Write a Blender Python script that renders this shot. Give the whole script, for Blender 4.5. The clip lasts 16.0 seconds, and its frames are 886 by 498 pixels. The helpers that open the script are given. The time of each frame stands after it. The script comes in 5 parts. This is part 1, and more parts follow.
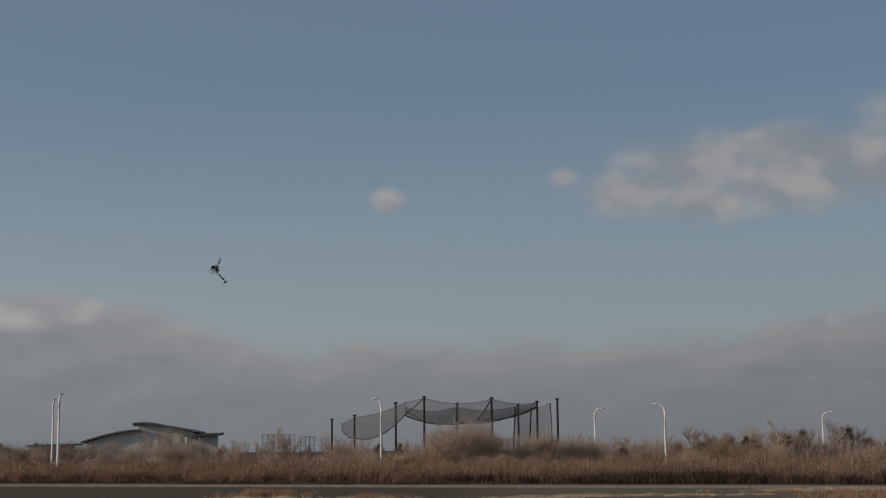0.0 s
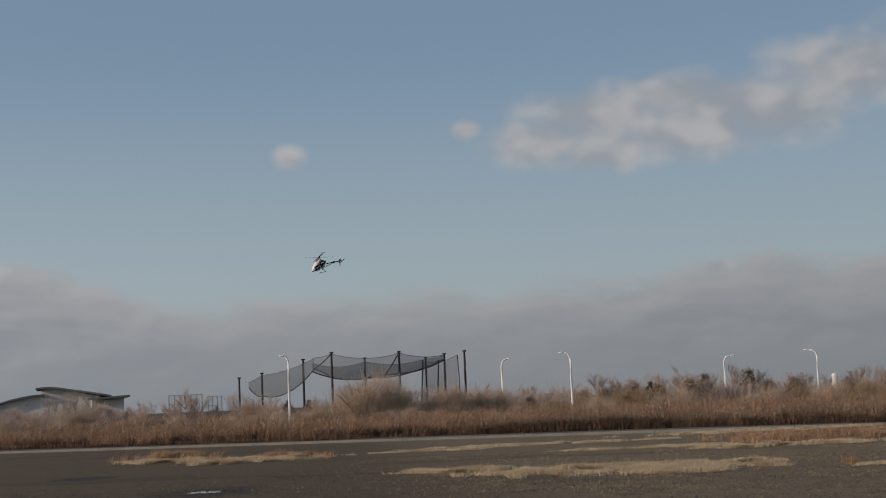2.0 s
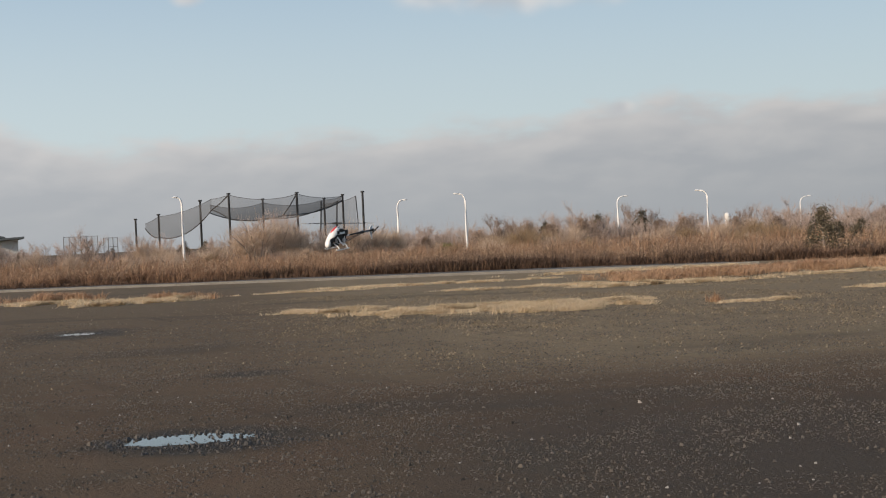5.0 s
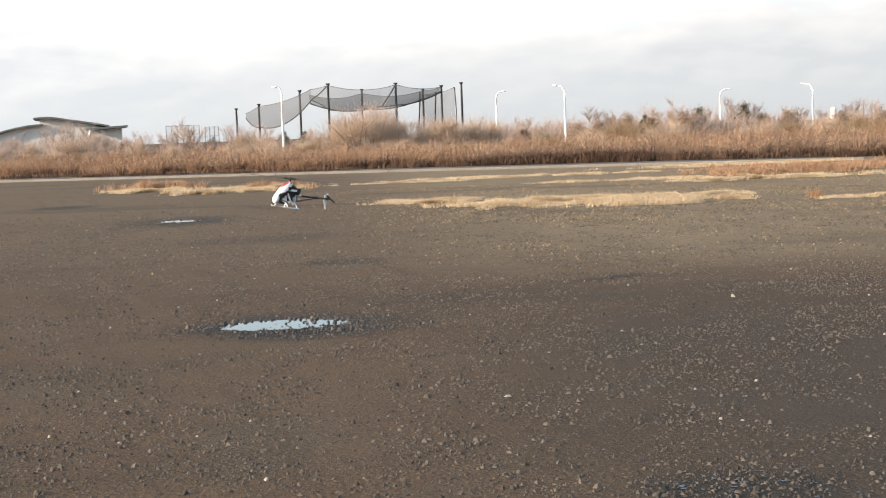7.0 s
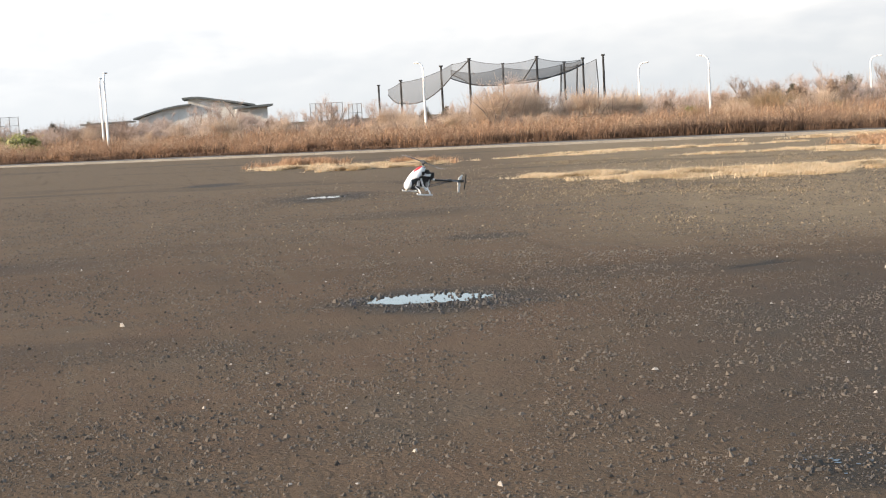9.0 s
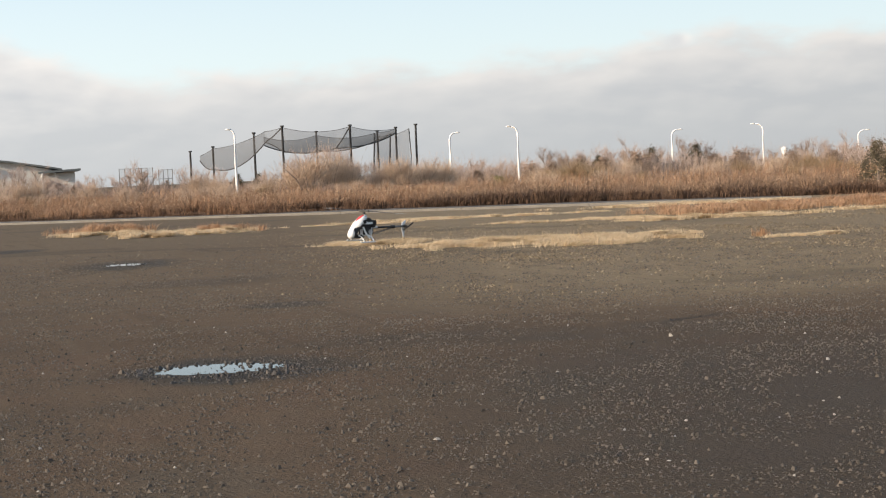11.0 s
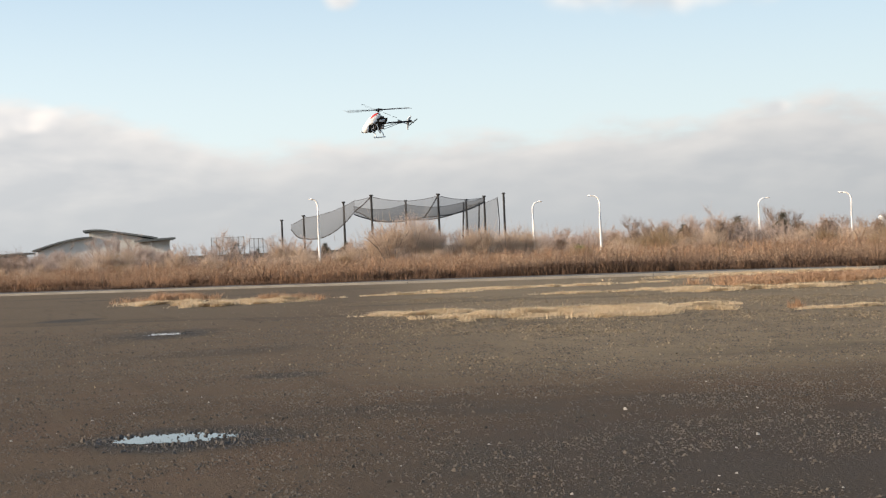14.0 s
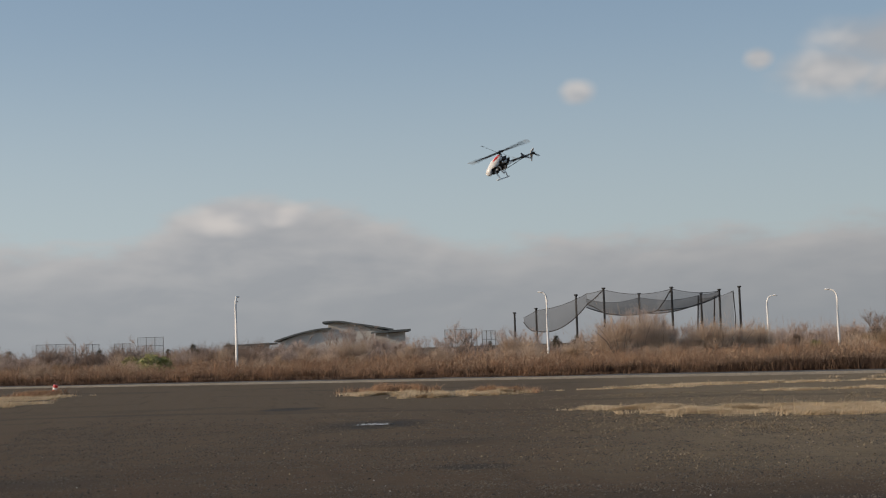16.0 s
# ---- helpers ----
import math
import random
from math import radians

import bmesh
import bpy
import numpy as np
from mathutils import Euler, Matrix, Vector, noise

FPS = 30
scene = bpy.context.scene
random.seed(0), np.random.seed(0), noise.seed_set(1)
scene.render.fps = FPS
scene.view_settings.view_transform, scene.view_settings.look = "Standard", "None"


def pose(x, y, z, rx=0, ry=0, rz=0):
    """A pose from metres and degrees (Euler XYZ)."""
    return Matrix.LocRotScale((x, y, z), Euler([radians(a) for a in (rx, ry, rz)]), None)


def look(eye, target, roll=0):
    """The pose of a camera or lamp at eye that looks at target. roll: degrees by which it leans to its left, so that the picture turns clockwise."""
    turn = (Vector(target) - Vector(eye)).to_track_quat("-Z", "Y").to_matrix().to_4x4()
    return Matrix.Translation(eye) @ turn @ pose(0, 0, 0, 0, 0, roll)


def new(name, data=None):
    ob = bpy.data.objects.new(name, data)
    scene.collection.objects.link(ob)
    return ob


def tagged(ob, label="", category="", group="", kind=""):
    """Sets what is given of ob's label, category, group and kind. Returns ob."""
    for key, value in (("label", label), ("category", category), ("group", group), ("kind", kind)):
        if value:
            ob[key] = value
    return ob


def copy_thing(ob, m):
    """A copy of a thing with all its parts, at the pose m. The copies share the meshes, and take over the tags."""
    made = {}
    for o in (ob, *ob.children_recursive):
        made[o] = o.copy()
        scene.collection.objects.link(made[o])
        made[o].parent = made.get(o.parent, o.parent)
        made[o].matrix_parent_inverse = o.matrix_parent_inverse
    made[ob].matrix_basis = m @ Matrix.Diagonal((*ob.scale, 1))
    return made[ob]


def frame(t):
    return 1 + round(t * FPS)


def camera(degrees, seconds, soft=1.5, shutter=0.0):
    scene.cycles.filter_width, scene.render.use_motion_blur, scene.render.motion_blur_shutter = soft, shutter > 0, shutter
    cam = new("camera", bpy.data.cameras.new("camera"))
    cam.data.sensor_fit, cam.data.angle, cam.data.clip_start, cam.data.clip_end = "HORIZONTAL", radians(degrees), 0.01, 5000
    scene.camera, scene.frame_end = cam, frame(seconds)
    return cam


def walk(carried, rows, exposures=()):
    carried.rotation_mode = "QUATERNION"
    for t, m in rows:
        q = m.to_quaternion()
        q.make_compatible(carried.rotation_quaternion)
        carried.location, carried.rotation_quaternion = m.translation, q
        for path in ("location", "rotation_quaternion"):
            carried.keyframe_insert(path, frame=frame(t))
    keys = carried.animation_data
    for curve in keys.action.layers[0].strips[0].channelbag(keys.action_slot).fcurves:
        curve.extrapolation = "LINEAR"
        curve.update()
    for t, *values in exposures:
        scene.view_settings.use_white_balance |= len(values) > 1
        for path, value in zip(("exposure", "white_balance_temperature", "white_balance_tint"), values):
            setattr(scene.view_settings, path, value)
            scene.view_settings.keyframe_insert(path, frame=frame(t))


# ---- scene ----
PATH = [
    (0, 0.000, 0.001, 1.607, 8.088, 0.568, 1.940),
    (0.5, -0.001, 0.034, 1.619, 5.700, 1.575, 2.589),
    (1, -0.006, 0.065, 1.616, 5.361, 1.473, 1.932),
    (1.5, 0.010, 0.100, 1.616, 5.356, 2.063, 0.232),
    (2, 0.014, 0.130, 1.613, 6.130, 2.446, -1.919),
    (2.5, 0.060, 0.163, 1.612, 5.658, 3.311, -3.777),
    (3, 0.107, 0.182, 1.612, 4.991, 3.854, -6.144),
    (3.2, 0.158, 0.179, 1.612, 4.510, 3.549, -7.215),
    (5.3, 0.632, 0.023, 1.613, -0.985, 2.591, -5.513),
    (5.5, 0.656, 0.025, 1.614, -1.261, 2.480, -5.663),
    (6, 0.671, 0.010, 1.611, -2.869, 2.509, -6.127),
    (6.5, 0.644, 0.010, 1.607, -4.176, 2.270, -4.153),
    (7, 0.627, 0.014, 1.595, -4.701, 2.122, -1.459),
    (7.5, 0.615, 0.016, 1.588, -4.894, 2.540, 1.264),
    (8, 0.605, 0.013, 1.593, -5.171, 2.530, 3.311),
    (8.5, 0.594, 0.006, 1.588, -5.351, 2.625, 4.809),
    (9, 0.610, 0.013, 1.588, -5.480, 3.119, 4.378),
    (9.5, 0.632, 0.027, 1.596, -5.151, 3.258, 2.356),
    (10, 0.661, 0.022, 1.596, -3.454, 3.223, -0.700),
    (10.2, 0.670, 0.021, 1.592, -3.366, 3.137, -1.572),
    (12.3, 1.259, 0.093, 1.589, -1.544, 2.205, -3.935),
    (12.5, 1.351, 0.079, 1.584, -1.158, 1.696, -1.613),
    (13, 1.680, -0.040, 1.584, -0.785, 2.780, 0.317),
    (13.5, 1.864, -0.219, 1.561, -1.610, 0.660, -0.120),
    (14, 2.073, -0.322, 1.605, -0.178, 2.450, 0.481),
    (14.5, 2.327, -0.509, 1.583, 2.080, 2.743, 6.243),
    (15, 2.485, -0.541, 1.589, 1.557, 0.532, 7.724),
    (15.5, 2.649, -0.521, 1.596, 3.517, 1.476, 8.263),
    (16, 2.729, -0.535, 1.590, 3.946, 1.938, 9.898),
]
FLIGHT = [
    (0, -7.261, 37.106, 6.538, -4.8, -39.8, 232.6, 53),
    (0.5, -5.913, 32.874, 4.463, -3.0, -19.1, 223.5, 92),
    (1, -4.270, 29.854, 3.902, -9.7, 1.3, 221.0, 49),
    (1.5, -2.631, 27.802, 4.738, -14.5, 8.9, 218.3, 39),
    (2, -1.370, 25.486, 4.284, -12.9, 11.5, 219.9, 41),
    (2.5, -0.501, 23.997, 3.878, -13.2, 4.0, 214.9, 130),
    (3, 0.226, 21.660, 3.538, -18.4, 6.2, 213.2, 136),
    (5.5, 0.945, 14.256, 1.628, -2.6, 7.4, 217.9, 59),
    (6, 0.548, 13.825, 1.607, -3.3, -0.8, 216.8, 59),
    (6.5, 0.047, 13.653, 1.439, -2.7, -7.4, 217.8, 53),
    (7, -0.435, 13.183, 1.222, -4.4, -7.6, 224.4, 137),
    (7.5, -0.780, 12.909, 1.100, -11.1, -8.5, 231.2, 138),
    (8, -0.873, 12.671, 1.179, -10.5, -8.8, 234.3, 45),
    (8.5, -0.798, 12.422, 1.039, -5.7, -7.8, 230.4, 58),
    (9, -0.434, 11.981, 1.186, -9.6, -5.6, 227.8, 69),
    (9.5, -0.001, 11.690, 1.443, -6.8, -1.1, 229.7, 61),
    (10, 0.348, 12.319, 1.251, -3.6, 0.4, 223.0, 62),
    (12.5, 1.344, 12.800, 1.686, -7.9, -2.9, 218.3, 69),
    (13, 1.492, 14.016, 2.079, -13.2, 1.2, 225.0, 41),
    (13.5, 1.529, 13.590, 2.579, -19.7, 2.0, 222.4, 138),
    (14, 1.343, 14.347, 3.033, -21.3, 5.1, 224.9, 179),
    (14.5, 1.045, 14.424, 2.877, -10.7, 1.0, 232.8, 9),
    (15, 0.795, 14.575, 2.677, -17.0, 0.6, 233.2, 103),
    (15.5, 0.659, 14.876, 2.840, -20.6, 0.9, 231.2, 91),
    (16, 0.789, 14.311, 3.638, -28.1, 17.9, 223.6, 5),
]

cam = camera(34.84, 16.0, soft=1.1, shutter=0.13)
walk(cam, [(t, pose(x, y, z, 90 + pitch, 0, yaw) @ pose(0, 0, 0, 0, 0, -roll)) for t, x, y, z, pitch, roll, yaw in PATH],
     exposures=[(0.0, -1.47, 6400, 10), (0.5, -1.25, 6400, 10), (1.5, -1.1, 6400, 10), (3.2, -1.12, 6450, 10), (5.3, -0.17, 6700, 10), (7.0, 0.58, 6850, 10),
                (9.2, 0.68, 6820, 10), (10.2, 0.37, 6880, 10), (12.4, 0.09, 6870, 10), (13.2, 0.02, 6900, 10), (14.0, 0.13, 6850, 10),
                (14.6, -0.3, 6680, 10), (15.2, -0.5, 6650, 10), (16.0, -0.8, 6620, 10)])

# ---- world, sun ----
SUN_AZ, SUN_EL = radians(-117), radians(16.8)


class Graph:
    """Short-hand for building node trees."""

    def __init__(self, tree):
        self.tree = tree
        tree.nodes.clear()

    def node(self, kind):
        return self.tree.nodes.new(kind)

    def link(self, value, socket):
        if isinstance(value, (int, float)):
            socket.default_value = value
        elif isinstance(value, tuple):
            socket.default_value = value if len(value) == len(socket.default_value) else (*value, 1.0)
        else:
            self.tree.links.new(value, socket)

    def math(self, op, a, b=0.0, c=0.0, clamp=False):
        n = self.node("ShaderNodeMath")
        n.operation, n.use_clamp = op, clamp
        for i, v in enumerate((a, b, c)):
            self.link(v, n.inputs[i])
        return n.outputs[0]

    def step(self, v, lo, hi, to_lo=0.0, to_hi=1.0):
        n = self.node("ShaderNodeMapRange")
        n.interpolation_type = "SMOOTHSTEP"
        for i, x in enumerate((v, lo, hi, to_lo, to_hi)):
            self.link(x, n.inputs[i])
        return n.outputs[0]

    def mix(self, f, a, b):
        n = self.node("ShaderNodeMix")
        n.data_type = "RGBA"
        self.link(f, n.inputs[0])
        self.link(a, n.inputs[6])
        self.link(b, n.inputs[7])
        return n.outputs[2]

    def noise(self, vec, scale, detail=4.0, rough=0.55, distortion=0.0):
        n = self.node("ShaderNodeTexNoise")
        if vec is not None:
            self.link(vec, n.inputs["Vector"])
        n.inputs["Scale"].default_value, n.inputs["Detail"].default_value = scale, detail
        n.inputs["Roughness"].default_value, n.inputs["Distortion"].default_value = rough, distortion
        return n.outputs["Fac"]

    def xyz(self, x, y, z):
        n = self.node("ShaderNodeCombineXYZ")
        for i, v in enumerate((x, y, z)):
            self.link(v, n.inputs[i])
        return n.outputs[0]


def make_world():
    world = bpy.data.worlds.new("world")
    scene.world = world
    world.use_nodes = True
    g = Graph(world.node_tree)
    sky = g.node("ShaderNodeTexSky")
    sky.sky_type, sky.sun_disc, sky.sun_elevation, sky.sun_rotation = "NISHITA", False, SUN_EL, SUN_AZ % (2 * math.pi)
    sky.air_density, sky.dust_density, sky.ozone_density = 1.0, 0.8, 2.2
    way = g.node("ShaderNodeTexCoord").outputs["Generated"]
    sep = g.node("ShaderNodeSeparateXYZ")
    g.link(way, sep.inputs[0])
    az = g.math("MULTIPLY", g.math("ARCTAN2", sep.outputs[0], sep.outputs[1]), 57.2958)
    el = g.math("MULTIPLY", g.math("ARCSINE", sep.outputs[2]), 57.2958)
    # the low bank: an uneven upper edge round the whole sky, thick below it
    edge = g.math("ADD", g.math("MULTIPLY", g.noise(g.xyz(az, 0.0, 3.0), 0.07, 2.0), 2.4), 3.35)
    hump_l = g.math("MULTIPLY", g.step(g.math("ABSOLUTE", g.math("ADD", az, 16.5)), 1.0, 9.0, 1.0, 0.0), 1.75)
    hump_r = g.math("MULTIPLY", g.step(g.math("ABSOLUTE", g.math("SUBTRACT", az, 13.5)), 0.5, 7.0, 1.0, 0.0), 0.55)
    edge = g.math("ADD", edge, g.math("ADD", hump_l, hump_r))
    flat = g.xyz(az, g.math("MULTIPLY", el, 2.6), 0.0)
    billow = g.noise(flat, 0.24, 3.5, 0.45, 0.2)
    fine = g.noise(flat, 0.8, 3.5, 0.5)
    lift = g.math("ADD", g.math("MULTIPLY", g.math("SUBTRACT", billow, 0.5), 2.4), g.math("MULTIPLY", g.math("SUBTRACT", fine, 0.5), 1.0))
    depth = g.math("SUBTRACT", g.math("ADD", edge, lift), el)
    bank = g.step(depth, -0.35, 0.85)
    # scattered heaps above it
    heaps = None
    for a, e, w, h in ((-18.0, 5.5, 1.8, 0.7), (-16.2, 5.5, 1.6, 0.5), (13.4, 4.8, 0.6, 0.35), (-3.8, 10.0, 0.70, 0.48), (3.5, 10.9, 0.58, 0.42), (6.4, 10.2, 2.2, 1.0), (9.0, 9.8, 2.2, 0.95), (8.8, 11.2, 3.2, 1.2),
                       (12.5, 10.4, 3.6, 1.3), (12.0, 11.8, 3.0, 0.9), (14.0, 11.3, 2.6, 1.2), (16.0, 10.9, 3.4, 1.3), (19.5, 12.2, 4.2, 1.5), (26.0, 13.0, 6.0, 2.0), (36.0, 12.0, 6.0, 1.6),
                       (-60.0, 14.0, 12.0, 2.5), (80.0, 13.0, 14.0, 2.5), (150.0, 12.0, 20.0, 3.0)):
        da = g.math("DIVIDE", g.math("SUBTRACT", az, a - 0.4), w)
        de = g.math("DIVIDE", g.math("SUBTRACT", el, e), h)
        one = g.math("SUBTRACT", 1.0, g.math("SQRT", g.math("ADD", g.math("MULTIPLY", da, da), g.math("MULTIPLY", de, de))))
        heaps = one if heaps is None else g.math("MAXIMUM", heaps, one)
    puff = g.noise(g.xyz(az, g.math("MULTIPLY", el, 1.5), 4.0), 0.48, 2.2, 0.42, 0.1)
    heap = g.step(g.math("ADD", heaps, g.math("MULTIPLY", g.math("SUBTRACT", puff, 0.5), 1.0)), -0.34, 0.66)
    heap = g.math("MULTIPLY", heap, 0.80)
    # light falls on the tops from the sun's side; the undersides are grey
    lit = g.noise(g.xyz(g.math("ADD", az, -0.5), g.math("MULTIPLY", g.math("ADD", el, 0.35), 2.6), 0.0), 0.24, 3.5, 0.45, 0.2)
    relief = g.math("ADD", g.math("MULTIPLY", g.math("SUBTRACT", billow, lit), 3.0), g.math("MULTIPLY", g.math("SUBTRACT", fine, 0.5), 0.7))
    rim = g.math("ADD", g.math("MULTIPLY", relief, 0.8), g.step(depth, 0.1, 2.4, 0.85, 0.22), clamp=True)
    cloud = g.mix(rim, (0.51, 0.53, 0.57), (0.72, 0.71, 0.715))
    heap_tone = g.mix(g.step(puff, 0.35, 0.70), (0.64, 0.655, 0.69), (0.96, 0.91, 0.88))
    low = g.step(el, -0.5, 5.0)
    cloud = g.mix(g.math("MULTIPLY", low, 1.0), (0.45, 0.48, 0.52), cloud)
    gain = g.node("ShaderNodeVectorMath")
    gain.operation = "SCALE"
    g.link(sky.outputs[0], gain.inputs[0])
    gain.inputs["Scale"].default_value = SKY_GAIN
    base = g.mix(0.38, gain.outputs[0], (0.62, 0.80, 1.0))
    base = g.mix(g.step(el, 15.0, 3.5, 0.0, 0.6), base, (0.735, 0.83, 0.87))
    out = g.mix(g.math("MULTIPLY", bank, 0.93), base, cloud)
    out = g.mix(heap, out, heap_tone)
    # a little brighter towards the sun
    glow = g.node("ShaderNodeVectorMath")
    glow.operation = "SCALE"
    g.link(out, glow.inputs[0])
    g.link(g.step(g.math("ABSOLUTE", g.math("ADD", az, 117.0)), 60.0, 160.0, 1.22, 0.94), glow.inputs["Scale"])
    bg = g.node("ShaderNodeBackground")
    g.link(glow.outputs[0], bg.inputs[0])
    bg.inputs[1].default_value = 1.0
    g.link(bg.outputs[0], g.node("ShaderNodeOutputWorld").inputs[0])


SKY_GAIN = 0.15
make_world()
sun = new("sun", bpy.data.lights.new("sun", "SUN"))
sun.data.energy, sun.data.angle, sun.data.color = 5.0, radians(0.6), (1.0, 0.80, 0.60)
sun.matrix_world = look((math.sin(SUN_AZ) * 50, math.cos(SUN_AZ) * 50, math.tan(SUN_EL) * 50), (0, 0, 0))


# ---- materials ----
def surface(name, tones, rough=0.85, metal=0.0, scales=(3.0, 40.0), bump=0.3, depth=0.01, spread=0.0, spec=0.5, alpha=1.0, see=0.0, per_object=0.0):
    """A worn surface: tones blend by coarse noise, fine grain and, where given, from piece to piece."""
    m = bpy.data.materials.new(name)
    m.use_nodes = True
    g = Graph(m.node_tree)
    vec = g.node("ShaderNodeTexCoord").outputs["Object"]
    coarse, fine = g.noise(vec, scales[0], 5.0), g.noise(vec, scales[1], 4.0, 0.7)
    f = g.step(coarse, 0.3, 0.7)
    if spread:
        f = g.math("ADD", g.math("MULTIPLY", f, 1 - spread), g.math("MULTIPLY", g.node("ShaderNodeNewGeometry").outputs["Random Per Island"], spread))
    if per_object:
        f = g.math("ADD", g.math("MULTIPLY", f, 1 - per_object), g.math("MULTIPLY", g.node("ShaderNodeObjectInfo").outputs["Random"], per_object))
    col = g.mix(f, tones[0], tones[1])
    if len(tones) > 2:
        col = g.mix(g.step(fine, 0.45, 0.7), col, tones[2])
    b = g.node("ShaderNodeBsdfPrincipled")
    g.link(col, b.inputs["Base Color"])
    g.link(g.step(fine, 0.2, 0.8, max(0.0, rough - 0.08), min(1.0, rough + 0.08)), b.inputs["Roughness"])
    b.inputs["Metallic"].default_value, b.inputs["Specular IOR Level"].default_value = metal, spec
    b.inputs["Alpha"].default_value = alpha
    if bump:
        n = g.node("ShaderNodeBump")
        n.inputs["Strength"].default_value, n.inputs["Distance"].default_value = bump, depth
        g.link(fine, n.inputs["Height"])
        g.link(n.outputs[0], b.inputs["Normal"])
    out = g.node("ShaderNodeOutputMaterial")
    if see:
        tr, ms = g.node("ShaderNodeBsdfTranslucent"), g.node("ShaderNodeMixShader")
        g.link(col, tr.inputs[0])
        ms.inputs[0].default_value = see
        g.link(b.outputs[0], ms.inputs[1])
        g.link(tr.outputs[0], ms.inputs[2])
        g.link(ms.outputs[0], out.inputs[0])
    else:
        g.link(b.outputs[0], out.inputs[0])
    return m


PUDDLES = ((-0.32, 12.08, 0.56, 0.34), (-3.96, 28.7, 0.62, 0.62), (2.1, 6.0, 0.30, 0.18), (-0.2, 18.0, 0.30, 0.16), (-8.3, 37.2, 0.45, 0.4))


def ground_material():
    m = bpy.data.materials.new("compacted_gravel")
    m.use_nodes = True
    g = Graph(m.node_tree)
    vec = g.node("ShaderNodeTexCoord").outputs["Object"]
    sep = g.node("ShaderNodeSeparateXYZ")
    g.link(vec, sep.inputs[0])
    x, y = sep.outputs[0], sep.outputs[1]
    broad = g.noise(g.xyz(g.math("MULTIPLY", x, 0.55), y, 0.0), 0.16, 4.0, 0.6, 0.4)
    mid = g.noise(vec, 1.7, 6.0, 0.68)
    grit = g.noise(vec, 60.0, 4.0, 0.75)
    clod = g.noise(vec, 9.0, 4.0, 0.7)
    speck = g.node("ShaderNodeTexVoronoi")
    g.link(vec, speck.inputs["Vector"])
    speck.inputs["Scale"].default_value = 34.0
    tone = g.mix(g.step(broad, 0.32, 0.68), (0.103, 0.070, 0.045), (0.129, 0.089, 0.058))
    tone = g.mix(g.math("MULTIPLY", g.step(mid, 0.4, 0.75), 0.5), tone, (0.086, 0.060, 0.041))
    rusty = g.noise(vec, 0.75, 4.0, 0.6, 0.5)
    tone = g.mix(g.math("MULTIPLY", g.step(rusty, 0.48, 0.66), 0.4), tone, (0.120, 0.073, 0.048))
    tone = g.mix(g.math("MULTIPLY", g.step(rusty, 0.46, 0.30), 0.45), tone, (0.097, 0.081, 0.061))
    # drier, paler stony stretch with dead stubble
    dry = g.math("MULTIPLY", g.step(g.math("ADD", y, g.math("MULTIPLY", g.math("SUBTRACT", broad, 0.5), 9.0)), 13.6, 20.0), g.step(g.math("ADD", x, g.math("MULTIPLY", y, 0.06)), 0.5, 5.5))
    # worn asphalt further out on the open side
    tar = g.math("MULTIPLY", g.step(y, 26.0, 40.0), g.step(x, 2.0, -4.0))
    tone = g.mix(g.math("MULTIPLY", tar, 0.6), tone, (0.131, 0.098, 0.065))
    tone = g.mix(g.math("MULTIPLY", g.step(g.math("ADD", y, g.math("MULTIPLY", g.math("SUBTRACT", broad, 0.5), 10.0)), 13.0, 24.0), 0.55), tone, (0.165, 0.121, 0.079))
    tone = g.mix(g.math("MULTIPLY", g.step(grit, 0.52, 0.72), 0.55), tone, (0.150, 0.114, 0.079))
    tone = g.mix(g.math("MULTIPLY", g.step(speck.outputs["Distance"], 0.25, 0.05), g.step(g.noise(vec, 5.0, 3.0), 0.5, 0.7)), tone, (0.169, 0.135, 0.096))
    # hollows coloured darker, crests paler: shade and sun among the stones, painted in
    tone = g.mix(g.math("MULTIPLY", g.step(clod, 0.46, 0.28), 0.55), tone, (0.056, 0.039, 0.027))
    tone = g.mix(g.math("MULTIPLY", g.step(clod, 0.56, 0.76), 0.45), tone, (0.185, 0.142, 0.094))
    tone = g.mix(g.math("MULTIPLY", dry, g.step(clod, 0.25, 0.6, 0.45, 0.95)), tone, (0.243, 0.184, 0.117))
    track = g.noise(g.xyz(g.math("ADD", g.math("MULTIPLY", x, 2.6), g.math("MULTIPLY", y, 0.9)), g.math("MULTIPLY", y, 0.16), 2.0), 1.0, 3.0, 0.6)
    tone = g.mix(g.math("MULTIPLY", g.step(track, 0.55, 0.75), 0.35), tone, (0.058, 0.043, 0.029))
    tone = g.mix(g.math("MULTIPLY", g.step(track, 0.45, 0.25), 0.25), tone, (0.160, 0.122, 0.081))
    wet = None
    for px, py, a, b in PUDDLES:
        dx = g.math("DIVIDE", g.math("SUBTRACT", x, px), a * 2.3)
        dy = g.math("DIVIDE", g.math("SUBTRACT", y, py), b * 3.4)
        d = g.math("SQRT", g.math("ADD", g.math("MULTIPLY", dx, dx), g.math("MULTIPLY", dy, dy)))
        one = g.step(g.math("ADD", d, g.math("MULTIPLY", g.math("SUBTRACT", mid, 0.5), 1.2)), 1.05, 0.45)
        wet = one if wet is None else g.math("MAXIMUM", wet, one)
    damp = g.math("MULTIPLY", g.step(g.noise(g.xyz(g.math("MULTIPLY", x, 0.4), y, 7.0), 0.33, 4.0, 0.6), 0.52, 0.70), 0.55)
    soak = g.math("MULTIPLY", g.step(g.math("ADD", x, g.math("MULTIPLY", g.math("SUBTRACT", broad, 0.5), 6.0)), 0.3, 3.2), g.step(y, 15.0, 10.5, 0.0, 0.74))
